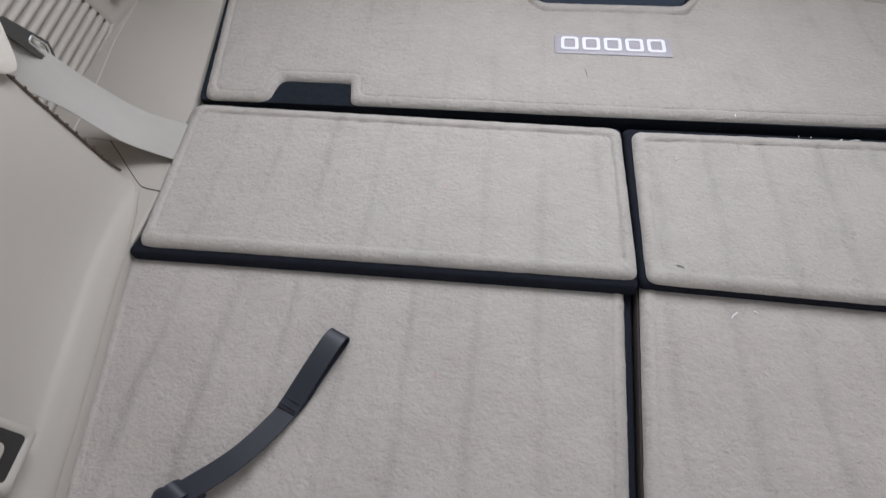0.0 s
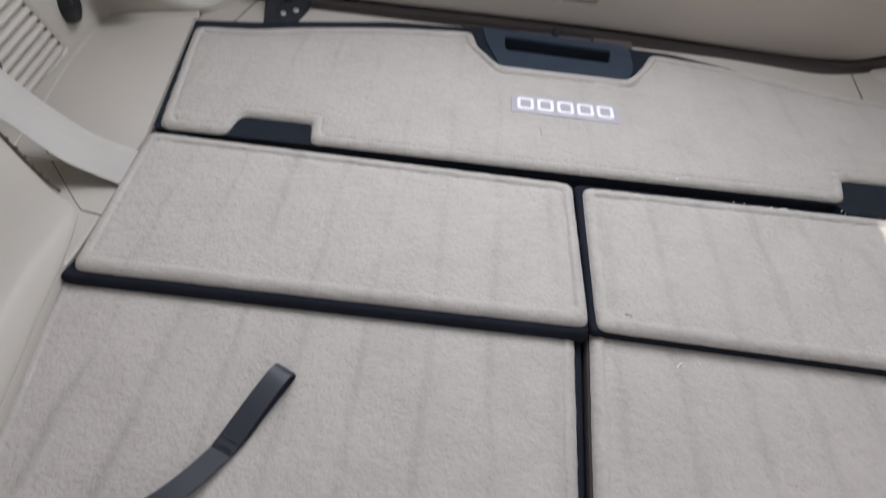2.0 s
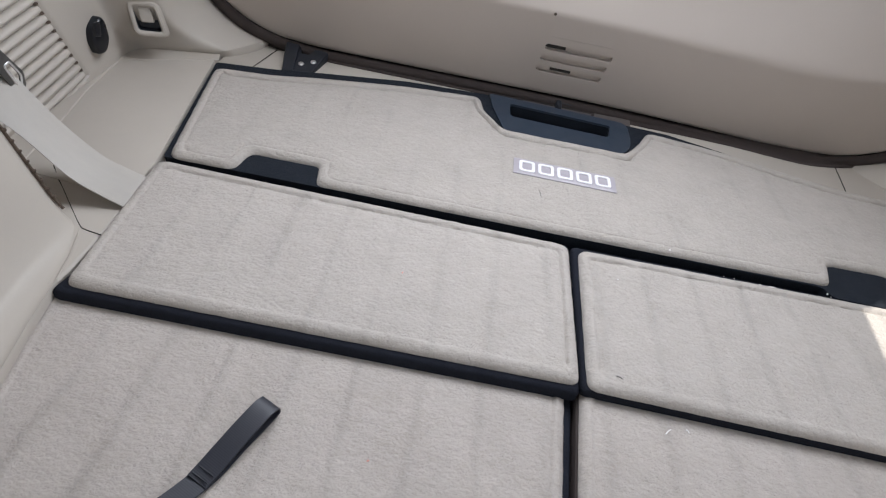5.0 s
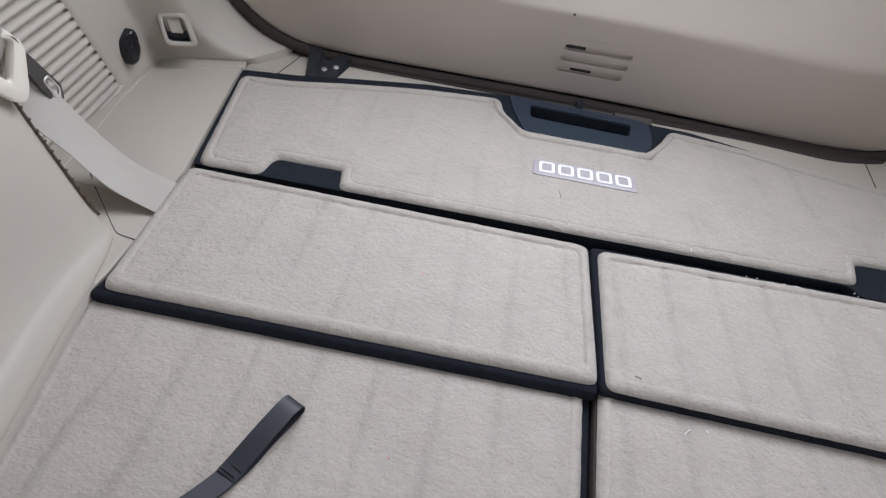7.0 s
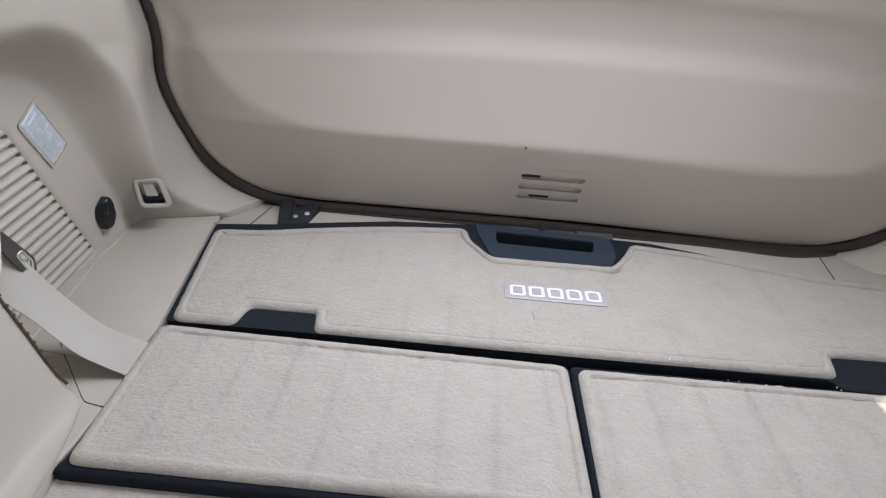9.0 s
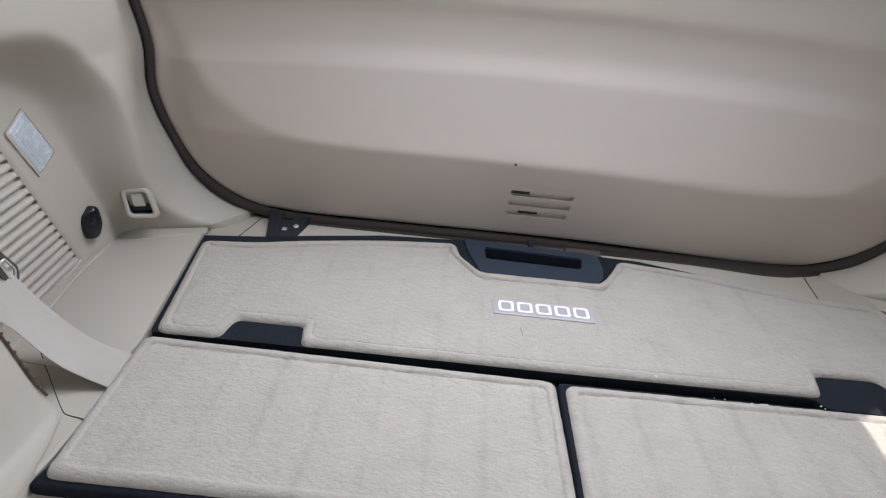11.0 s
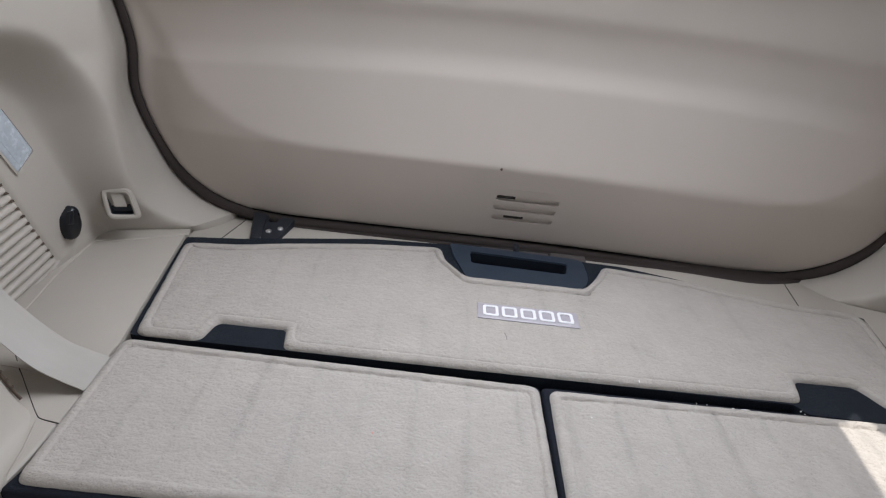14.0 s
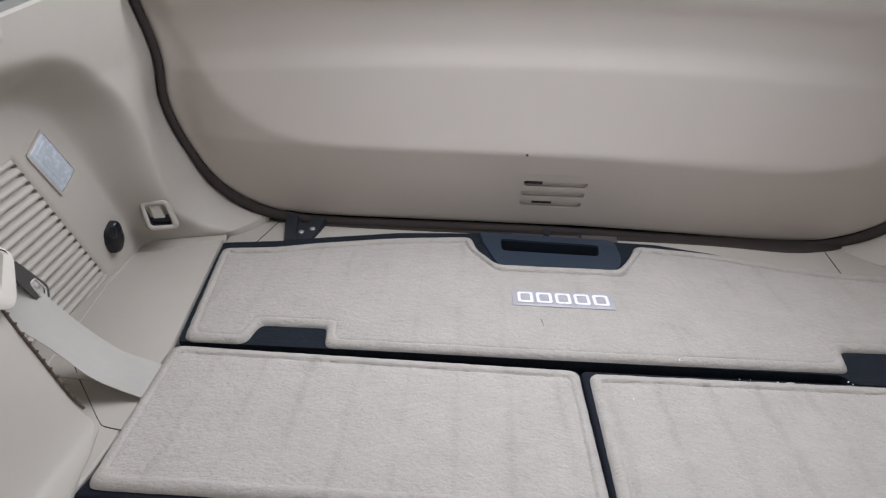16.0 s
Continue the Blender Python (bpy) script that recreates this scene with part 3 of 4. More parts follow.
arch = thing("wheel_arch_trim", "large smooth beige plastic wheel arch lining beside the folded seat", "trim panel", "structure", at=(-0.6, -0.5, 0))
part("shell", wheel_arch(-1), M_PLASTIC, arch)
# small pocket moulded into the wheel arch lining
N_ = Vector((0.90, 0.16, 0.41)).normalized()
O_ = Vector((-0.5105, -0.4165, 0.036)) + N_ * 0.004
V_ = (Vector((-0.41, 0, 0.9)) - N_ * Vector((-0.41, 0, 0.9)).dot(N_)).normalized()
U_ = V_.cross(N_)
pm = Matrix((*zip(U_, V_, N_, O_), (0, 0, 0, 1)))
pocket = thing("arch_pocket", "small dark square pocket with a beige rim in the lining", "pocket", at=O_)
out_, in_ = [(-0.026, -0.023), (0.025, -0.025), (0.026, 0.028), (-0.025, 0.028)], [(-0.019, -0.016), (0.018, -0.018), (0.019, 0.021), (-0.018, 0.021)]
rows = [(inset(out_, -0.001), -0.006, 0.007), (out_, 0.0005, 0.006), (inset(out_, 0.002), 0.0022, 0.006), (inset(in_, -0.002), 0.0022, 0.005), (in_, 0.0008, 0.004), (in_, -0.004, 0.004)]
part("rim", placed(rings_mesh([[(p.x, p.y, z) for p in rounded(q, r)] for q, z, r in rows], False, False), pm), M_PLASTIC, pocket)
# The well is a flat plate; the shade of its depth is its colour.
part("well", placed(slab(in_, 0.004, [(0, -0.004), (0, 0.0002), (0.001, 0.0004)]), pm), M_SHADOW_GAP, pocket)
part("catch", placed(slab([(-0.008, -0.006), (0.008, -0.006), (0.008, 0.012), (-0.008, 0.012)], 0.006, [(0, 0.0), (0, 0.0012), (0.002, 0.002)]), pm), M_PLASTIC, pocket)
arch_r = thing("wheel_arch_trim", "smooth beige plastic wheel arch lining on the far side", "trim panel", "structure", at=(0.6, -0.5, 0))
part("shell", wheel_arch(1), M_PLASTIC, arch_r)


# ---- sill and tailgate ----
sill = thing("rear_sill", "beige plastic loading sill strip under the closed tailgate", "sill", "structure", at=(0, 0.37, -0.01))
sill_poly = [(-0.575, 0.286), (-0.40, 0.29), (-0.2, 0.32), (-0.14, 0.37), (0.14, 0.37), (0.2, 0.32), (0.40, 0.24), (0.575, 0.22), (0.60, 0.455), (-0.58, 0.455)]
part("strip", slab(sill_poly, 0.004, [(0, -0.06), (0, -0.0155), (0.001, -0.0135), (0.002, -0.013)]), M_PLASTIC, sill)
part("end_plate", slab([(0.56, 0.0), (0.74, 0.0), (0.74, 0.45), (0.58, 0.45)], 0.004, [(0, -0.06), (0, -0.0165), (0.001, -0.0145), (0.002, -0.014)]), M_PLASTIC, sill)
for x0, y0 in ((-0.515, 0.352), (0.496, 0.362)):
    part("seam", placed(box((-0.0006, -0.055, -0.001), (0.0006, 0.055, 0.0008)), pose(x0, y0, -0.013, 0, 0, -10)), M_SHADOW_GAP, sill)

gate = thing("tailgate", "closed tailgate with a smooth beige plastic inner lining", "tailgate", at=(0.012, 0.4, 0))
# depth of the lining over its height, above the crease; the crease's height and the lower edge's height over the half width
GATE_Y = [(0.10, 0.3745), (0.145, 0.3755), (0.151, 0.3758), (0.157, 0.3768), (0.19, 0.3855), (0.22, 0.392), (0.25, 0.3975), (0.275, 0.4018), (0.286, 0.4036), (0.291, 0.4051), (0.299, 0.4085),
          (0.309, 0.4126), (0.319, 0.4158), (0.330, 0.4174), (0.345, 0.4178), (0.362, 0.4168), (0.376, 0.4142), (0.388, 0.4102), (0.396, 0.4080), (0.405, 0.4070), (0.45, 0.4045), (0.50, 0.401), (0.56, 0.393), (0.66, 0.37)]
GATE_Y = [(p.x, p.y) for p in smooth_path([(a_, b_, 0) for a_, b_ in GATE_Y], 4)]
CREASE = [(0, 0.152), (0.30, 0.153), (0.38, 0.155), (0.435, 0.161), (0.50, 0.179), (0.55, 0.210), (0.588, 0.247), (0.612, 0.284), (0.634, 0.319), (0.66, 0.36), (0.70, 0.42)]
CREASE = [(p.x, p.y) for p in smooth_path([(a_, b_, 0) for a_, b_ in CREASE], 4)]
GATE_FOOT = [(b_, a_) for a_, b_ in GATE_LINE if a_ < 0.2]


def gate_y(x, z):
    ax_ = abs(x - GATE_MID)
    crease = table(ax_, CREASE) - 0.011 * step(x, -0.1, 0.45)
    low = min(table(ax_, GATE_FOOT), crease - 0.05)
    v = max(0, (crease - z) / (crease - low))
    soft_ = 0.02 + 0.06 * step(ax_, 0.42, 0.60)
    bevel = v * v / (2 * soft_) if v < soft_ else v - soft_ / 2
    y = table(z + 0.018 * (ax_ / 0.5) ** 2 * step(z, 0.2, 0.28), GATE_Y) + 0.045 * bevel
    y += (0.4175 - y) * (1 - step(half_width(z) - ax_, 0.0, 0.065)) * step(z, 0.05, 0.22)
    edge = min(half_width(z) - ax_, (z - low) if ax_ < 0.5 else 1)
    return y + 0.006 * (1 - min(1, max(0, edge) / 0.012)) ** 2


VENT = (-0.075, 0.08, 0.03, 0.112)


def tailgate_panel():
    bm = bmesh.new()
    zs = [-0.0004, 0.0004, 0.0015, 0.003, 0.006, 0.008, 0.010, 0.013, 0.017, 0.022, 0.03, 0.04, 0.05, 0.06, 0.07, 0.08, 0.09, 0.10, 0.112, 0.12, 0.13]
    zs += [0.136 + 0.005 * i for i in range(62)] + [0.45, 0.475, 0.50]
    mid = [-0.3, -0.24, -0.18, -0.12, VENT[0], -0.04, 0.0, 0.04, VENT[1], 0.12, 0.18, 0.24, 0.3]
    grid = []
    for z in zs:
        hw = half_width(z)
        lo, hi = GATE_MID - hw, GATE_MID + hw
        xs = [lo + (-0.3 - lo) * (k / 30) ** 1.4 for k in range(30)] + mid + [hi - (hi - 0.3) * (1 - k / 30) ** 1.4 for k in range(1, 31)]
        grid.append([bm.verts.new((x + swell(x), gate_y(x, z), z + sag(x, z))) for x in xs])
    lost = []
    for r0, r1 in zip(grid, grid[1:]):
        for j in range(len(r0) - 1):
            f = bm.faces.new((r0[j], r0[j + 1], r1[j + 1], r1[j]))
            c = f.calc_center_median()
            if VENT[0] < c.x < VENT[1] and VENT[2] < c.z < VENT[3]:
                lost.append(f)
    bmesh.ops.delete(bm, geom=lost, context="FACES_KEEP_BOUNDARY")
    return bm


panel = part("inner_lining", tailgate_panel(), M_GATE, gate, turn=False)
solid = panel.modifiers.new("thickness", "SOLIDIFY")
solid.thickness, solid.offset, solid.use_rim = 0.004, -1, False
on_gate = lambda p: Vector((p[0], gate_y(p[0], p[1]) - p[2], p[1] + sag(p[0], p[1])))
slots = []
for zc, x0, x1 in ((0.0925, -0.052, 0.060), (0.0715, -0.054, 0.058), (0.0500, -0.055, 0.056)):
    slots.append(rounded([(x0, zc - 0.0060), (x1, zc - 0.0060), (x1, zc + 0.0060), (x0, zc + 0.0060)], 0.0058, 6))
for zc, x0, x1 in ((0.0925, -0.052, 0.060), (0.0715, -0.054, 0.058), (0.0500, -0.055, 0.056)):
    lip_ = [(x0 + 0.0012, zc), (x0 + 0.0030, zc - 0.0045), (x0 + 0.0070, zc - 0.0058), (x1 - 0.0070, zc - 0.0058), (x1 - 0.0030, zc - 0.0045), (x1 - 0.0012, zc)]
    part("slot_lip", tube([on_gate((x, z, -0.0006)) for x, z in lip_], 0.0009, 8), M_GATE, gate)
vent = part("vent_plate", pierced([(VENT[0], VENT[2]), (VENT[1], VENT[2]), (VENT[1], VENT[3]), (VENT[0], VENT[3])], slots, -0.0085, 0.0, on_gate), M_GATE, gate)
bm = box((-0.065, 0, 0.038), (0.07, 0.003, 0.104))
for v in bm.verts:
    v.co.y += gate_y(0, v.co.z) + 0.0088
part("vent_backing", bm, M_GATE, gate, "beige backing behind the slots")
for x0, x1, z in ((-0.052, -0.018, 0.0945), (-0.032, 0.003, 0.0525)):
    bm = box((x0, 0, z - 0.0035), (x1, 0.004, z + 0.0035))
    for v in bm.verts:
        v.co.y += gate_y(0, v.co.z) + 0.0030
    part("dark_opening", bm, M_SHADOW_GAP, gate)
bm = bmesh.new()
bmesh.ops.create_uvsphere(bm, u_segments=10, v_segments=6, radius=0.0024)
part("scuff_dot", placed(bm, pose(-0.052, gate_y(-0.052, 0.150), 0.150)), M_BROWN, gate)

# rubber weatherstrip round the opening
strip = thing("weatherstrip", "black rubber seal round the tailgate opening", "seal", "structure", at=(0, 0.42, 0))
line = [(GATE_MID - hw, 0.418 - 0.008 * (1 - step(z, 0.0, 0.06)), z) for z, hw in reversed(SEAL_FINE[::3] + SEAL_FINE[-1:])]
line += [(GATE_MID, 0.410, -0.0085)] + [(2 * GATE_MID - x, y, z) for x, y, z in reversed(line)]
line = [(x + swell(x), y, z + sag(x, z)) for x, y, z in line]
line = smooth_path(line, 3)
part("rubber_bead", tube(line, [0.0092 + 0.0010 * step(p.z, -0.006, 0.02) - 0.0030 * step(p.z, 0.04, 0.13) for p in line], 10, ref=Vector((0, 1, 0))), M_RUBBER, strip)

# Flat strip: foot of the seal, and the gate's shade on the sill as colour.
lip_front = [(-0.560, 0.425), (-0.520, 0.412), (-0.47, 0.402), (-0.40, 0.397), (-0.2, 0.395), (0.0, 0.394), (0.15, 0.391), (0.30, 0.387), (0.43, 0.3735), (0.50, 0.385), (0.545, 0.402), (0.57, 0.425)]
part("sill_shade_strip", slab([(p.x, p.y) for p in smooth_path([(x, y, 0) for x, y in lip_front], 4)] + [(0.57, 0.452), (-0.56, 0.452)], 0.002, [(0, -0.03), (0, -0.0122), (0.0015, -0.0108), (0.006, -0.0102)], 3), M_RUBBER, strip)

# black hinge bracket with two screws, and the latch striker, on the sill
plate = thing("floor_bracket", "black steel bracket with two bright screws on the sill", "bracket", at=(-0.455, 0.36, 0))
ramp_up = lambda x, y: 0.15 * (y - 0.335)
bm = slab([(-0.470, 0.330), (-0.424, 0.338), (-0.413, 0.405), (-0.438, 0.4062), (-0.444, 0.388), (-0.457, 0.388), (-0.462, 0.407), (-0.484, 0.408)], 0.003, [(0, -0.03), (0, -0.011), (0.001, -0.009)], 6, ramp_up)
part("plate", bm, M_BLACK, plate)
bm = slab([(-0.472, 0.327), (-0.452, 0.330), (-0.464, 0.406), (-0.490, 0.408)], 0.003, [(0, -0.03), (0, -0.008), (0.002, -0.005)], 6, ramp_up)
part("flange", bm, M_BLACK, plate)
for x, y in ((-0.448, 0.357), (-0.430, 0.368)):
    rings = [[(x + r * math.cos(a), y + r * math.sin(a), z) for a in (2 * math.pi * k / 14 for k in range(14))] for r, z in ((0.005, -0.012), (0.005, 0.15 * (y - 0.335) - 0.0082), (0.004, 0.15 * (y - 0.335) - 0.0068), (0.0025, 0.15 * (y - 0.335) - 0.0064))]
    part("screw", rings_mesh(rings), M_CHROME, plate)
striker = thing("latch_striker", "small black latch striker on the sill", "latch", at=(0.0, 0.39, 0))
part("base", slab([(-0.066, 0.382), (0.062, 0.376), (0.060, 0.43), (-0.062, 0.43)], 0.012, [(0, -0.03), (0, -0.0125), (0.002, -0.0105)]), M_STRIKER, striker, "brown-grey plate round the striker")
# Dark oval plate: the shadow round the striker, put in as colour.
part("oval_shade", slab([(-0.050, 0.408), (-0.030, 0.399), (0.022, 0.398), (0.038, 0.404), (0.040, 0.425), (-0.050, 0.425)], 0.010, [(0, -0.014), (0, -0.0095), (0.003, -0.0088)]), M_SHADOW_GAP, striker)
part("crossbar", box((-0.024, 0.402, -0.008), (0.024, 0.410, -0.003), 0.002), M_BLACK, striker)
part("post", tube([(0.0, 0.392, -0.014), (0.0, 0.394, -0.008), (0.0, 0.405, -0.005)], 0.006), M_BLACK, striker)
part("side_plate", slab([(0.064, 0.376), (0.128, 0.370), (0.134, 0.43), (0.064, 0.43)], 0.004, [(0, -0.03), (0, -0.0115), (0.002, -0.0095)]), M_STRIKER, striker, "brown-grey plate beside the striker")


# ---- carpeted floor ----
PILE = [(0.0, -0.0074, 0), (0.0007, -0.0052, 0), (0.0020, -0.0031, 0), (0.0038, -0.0014, 0), (0.0060, -0.0002, 0), (0.0082, 0.0005, 0), (0.0100, 0.0006, 0), (0.0116, 0.0003, 0.30), (0.0127, 0.0, 1),
        (0.0137, -0.0003, 1), (0.0150, -0.0004, 0.5), (0.0172, -0.0005, 0.12), (0.026, -0.0005, 0)]


def dense(ring, counts):
    """A closed line with each of its legs cut into the given number of pieces."""
    out = []
    for p, q, k in zip(ring, ring[1:] + ring[:1], counts):
        out += [p + (q - p) * (i / k) for i in range(k)]
    return out


def carpet_panel(bm_name, poly, r, parent, material, top=0.0, label="", depth=0.0034, wide_rim=0.28, front=0.0):
    """A moulded carpet with a rounded rim, and a groove inside the rim on all but its front edges, and its pile."""
    rings = []
    base_ring = rounded(poly, r, 7)
    counts = [max(1, round((q - p).length / 0.005)) for p, q in zip(base_ring, base_ring[1:] + base_ring[:1])]
    for d, z, groove in PILE:
        ring = dense(rounded(inset(poly, d - 0.0015), r, 7), counts)
        row = []
        for i, p in enumerate(ring):
            e = (ring[(i + 1) % len(ring)] - ring[i - 1]).normalized()
            n_ = Vector((-e.y, e.x))
            wob = noise.noise(Vector((p.x * 70, p.y * 70, d * 40))) * 0.0007 + noise.noise(Vector((p.x * 190, p.y * 190, 3))) * 0.0007
            fade = 1 if 0 < d < 0.02 else 0.5
            rough_ = 0.45 + 0.8 * max(0, 0.5 + 0.7 * noise.noise(Vector((p.x * 210, p.y * 210, 9 + d * 60))) + 0.35 * noise.noise(Vector((p.x * 30, p.y * 30, 4))))
            p = p + n_ * wob * fade
            # the rolled rim is broader along the rear edges
            p = p + n_ * wide_rim * max(0, d - 0.004) * step(-e.x, 0.7, 0.95)
            row.append((p.x, p.y, z + top - depth * groove * rough_ * max(front, step(-e.x, -0.5, -0.12)) * (1 - 0.6 * step(-e.y, 0.6, 0.95))))
        rings.append(row)
    ob = part(bm_name, rings_mesh(rings), material, parent, label)
    pile(ob, material)
    return ob


def pile(ob, material, per_m2=360000):
    """Short fibres standing on a carpet, all in one mesh."""
    me = ob.data
    me.calc_loop_triangles()
    co = np.array([v.co[:] for v in me.vertices])
    tri = np.array([lt.vertices[:] for lt in me.loop_triangles])
    a_, b_, c_ = co[tri[:, 0]], co[tri[:, 1]], co[tri[:, 2]]
    n_ = np.cross(b_ - a_, c_ - a_)
    area = np.linalg.norm(n_, axis=1) / 2
    n_ = n_ / np.maximum(np.linalg.norm(n_, axis=1)[:, None], 1e-12)
    area = np.where(n_[:, 2] < -0.2, 0, area)
    rng = np.random.default_rng(len(co))
    k = int(area.sum() * per_m2)
    pick = rng.choice(len(tri), k, p=area / area.sum())
    u, v = rng.random(k), rng.random(k)
    flip = u + v > 1
    u[flip], v[flip] = 1 - u[flip], 1 - v[flip]
    root = a_[pick] + (b_ - a_)[pick] * u[:, None] + (c_ - a_)[pick] * v[:, None]
    lean = rng.normal(size=(k, 3)) * 0.75
    way_ = n_[pick] * 0.55 + lean
    way_ -= n_[pick] * np.minimum((way_ * n_[pick]).sum(1) - 0.12, 0)[:, None]
    way_ /= np.linalg.norm(way_, axis=1)[:, None]
    side_ = np.cross(way_, rng.normal(size=(k, 3)))
    side_ /= np.linalg.norm(side_, axis=1)[:, None]
    length = rng.uniform(0.0005, 0.0012, k)[:, None]
    wide = rng.uniform(0.00025, 0.0005, k)[:, None]
    verts = np.stack([root - side_ * wide - n_[pick] * 0.0002, root + side_ * wide - n_[pick] * 0.0002, root + way_ * length], 1).reshape(-1, 3)
    out = bpy.data.meshes.new("carpet_fuzz")
    out.from_pydata(verts.tolist(), [], np.arange(3 * k).reshape(-1, 3).tolist())
    out.materials.append(FUZZ[material.name])
    fibres = new("carpet_fuzz", out)
    bpy.context.view_layer.update()
    fibres.parent = ob
    fibres.matrix_parent_inverse = ob.matrix_world.inverted()
    tagged(fibres, "", "", "", "stuff")


mat_thing = thing("cargo_mat", "beige carpet cargo floor mat with notched edges on a black board", "mat", at=(0, 0.18, -0.01))
MAT = [(-0.5175, 0.037), (-0.437, 0.038), (-0.430, 0.080), (-0.335, 0.080), (-0.328, 0.039), (0.0, 0.038), (0.346, 0.041), (0.358, 0.085), (0.445, 0.087), (0.468, 0.044), (0.523, 0.044),
       (0.577, 0.284), (0.468, 0.288), (0.383, 0.307), (0.277, 0.337), (0.152, 0.352), (0.133, 0.312), (0.104, 0.267), (-0.095, 0.267), (-0.131, 0.319), (-0.140, 0.360),
       (-0.267, 0.345), (-0.400, 0.314), (-0.480, 0.290), (-0.5615, 0.2805)]
MAT_R = [0.016, 0.012, 0.012, 0.008, 0.010, 0.1, 0.012, 0.010, 0.012, 0.012, 0.016, 0.04, 0.03, 0.03, 0.05, 0.012, 0.012, 0.016, 0.016, 0.012, 0.012, 0.05, 0.03, 0.03, 0.016]
carpet_panel("carpet", MAT, MAT_R, mat_thing, M_CARPET_MAT, depth=0.0050, wide_rim=0.6, front=0.45)
BOARD = [(-0.526, 0.0365), (0.336, 0.0365), (0.345, 0.020), (0.528, 0.018), (0.580, 0.280), (0.47, 0.284), (0.33, 0.328), (0.28, 0.3465), (0.19, 0.370), (0.145, 0.372), (-0.135, 0.384), (-0.27, 0.373), (-0.40, 0.343), (-0.48, 0.322), (-0.572, 0.307)]
GRIP_HOLE = rounded([(-0.085, 0.318), (0.080, 0.312), (0.087, 0.352), (-0.087, 0.361)], 0.008)
part("board", pierced(rounded(BOARD, 0.006), [GRIP_HOLE], -0.03, -0.0072), M_FELT, mat_thing, "black felt-covered board")
grip = pierced(rounded([(-0.124, 0.383), (-0.116, 0.338), (-0.092, 0.264), (0.096, 0.262), (0.118, 0.298), (0.118, 0.373)], [0.006, 0.012, 0.015, 0.02, 0.03, 0.02]),
               [GRIP_HOLE], -0.0072, -0.0032)
grip_ob = part("handle", grip, M_HANDLE, mat_thing, "blue-black plastic pull handle")
soft_grip = grip_ob.modifiers.new("rounding", "BEVEL")
soft_grip.width, soft_grip.segments, soft_grip.limit_method, soft_grip.angle_limit = 0.0018, 3, "ANGLE", radians(50)
# Dark plate under the grip hole, with the slot's shade as its colour.
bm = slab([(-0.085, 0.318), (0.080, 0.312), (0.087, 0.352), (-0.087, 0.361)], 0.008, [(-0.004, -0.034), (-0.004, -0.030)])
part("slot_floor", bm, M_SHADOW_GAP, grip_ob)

# badge plate with five plain white marks
badge = thing("badge_plate", "small lilac-grey plate with plain white marks on the cargo mat", "badge", at=(0, 0.167, 0))
B0 = Matrix.Translation((-0.001, 0.1675, 0.0))
bm = slab([(-0.0755, -0.0195), (0.0755, -0.0205), (0.0755, 0.0190), (-0.0755, 0.0200)], 0.002, [(0, -0.003), (0, 0.0008), (0.001, 0.0014)])
part("plate", placed(bm, B0), M_BADGE, badge)
for k in range(5):
    xc = -0.056 + 0.028 * k
    outer = rounded([(xc - 0.0115, -0.0135), (xc + 0.0115, -0.0135), (xc + 0.0115, 0.0135), (xc - 0.0115, 0.0135)], 0.005)
    hole = rounded([(xc - 0.0072, -0.0092), (xc + 0.0072, -0.0092), (xc + 0.0072, 0.0092), (xc - 0.0072, 0.0092)], 0.003)
    part("mark", placed(pierced(outer, [hole], 0.0010, 0.0026), B0), M_WHITE, badge)

def flap(name, label, carpet_poly, board_poly, r, top, group, foot):
    t = thing(name, label, "floor panel", group=group, at=(carpet_poly[0][0], carpet_poly[0][1], top - 0.02))
    carpet_panel("carpet", carpet_poly, r, t, M_CARPET if top == 0 else M_CARPET_SEAT, top, depth=0.0029 if top == 0 else 0.0014)
    part("board", slab(board_poly, 0.008, [(0, top - foot), (0, top - 0.0135), (0.0007, top - 0.0108), (0.0022, top - 0.0088), (0.0045, top - 0.0079)]), M_FELT_DARK, t, "black felt-covered board")
    return t

flap("hinged_flap", "beige carpet flap panel with a black felt front edge", [(-0.5085, -0.191), (-0.0005, -0.192), (-0.0025, 0.0135), (-0.5235, 0.0225)],
     [(-0.5215, -0.2005), (0.002, -0.2015), (0.002, 0.0215), (-0.528, 0.0285), (-0.5160, -0.150), (-0.5165, -0.180)], 0.013, 0.0, "flap panels", 0.0212)
flap("hinged_flap", "beige carpet flap panel next to the divide, partly in sunlight", [(0.0100, -0.1945), (0.505, -0.2090), (0.515, 0.0135), (0.0125, 0.0095)],
     [(0.003, -0.1960), (0.515, -0.2108), (0.525, 0.0235), (0.003, 0.0215)], 0.013, 0.0, "flap panels", 0.0180)
flap("folded_seat_back", "beige carpeted back of the folded rear seat with a black strap", [(-0.445, -0.541), (-0.0285, -0.530), (-0.0090, -0.172), (-0.528, -0.180), (-0.517, -0.243), (-0.481, -0.433)],
     [(-0.447, -0.548), (-0.0215, -0.536), (0.0015, -0.170), (-0.522, -0.180), (-0.512, -0.243), (-0.478, -0.433)], 0.012, -0.020, "folded seat backs", 0.036)
other_back = flap("folded_seat_back", "beige carpeted back of the other folded rear seat", [(-0.0220, -0.600), (0.44, -0.600), (0.505, -0.190), (0.0085, -0.180)],
     [(-0.0190, -0.610), (0.45, -0.612), (0.510, -0.185), (0.0115, -0.175)], 0.012, -0.0175, "folded seat backs", 0.036)
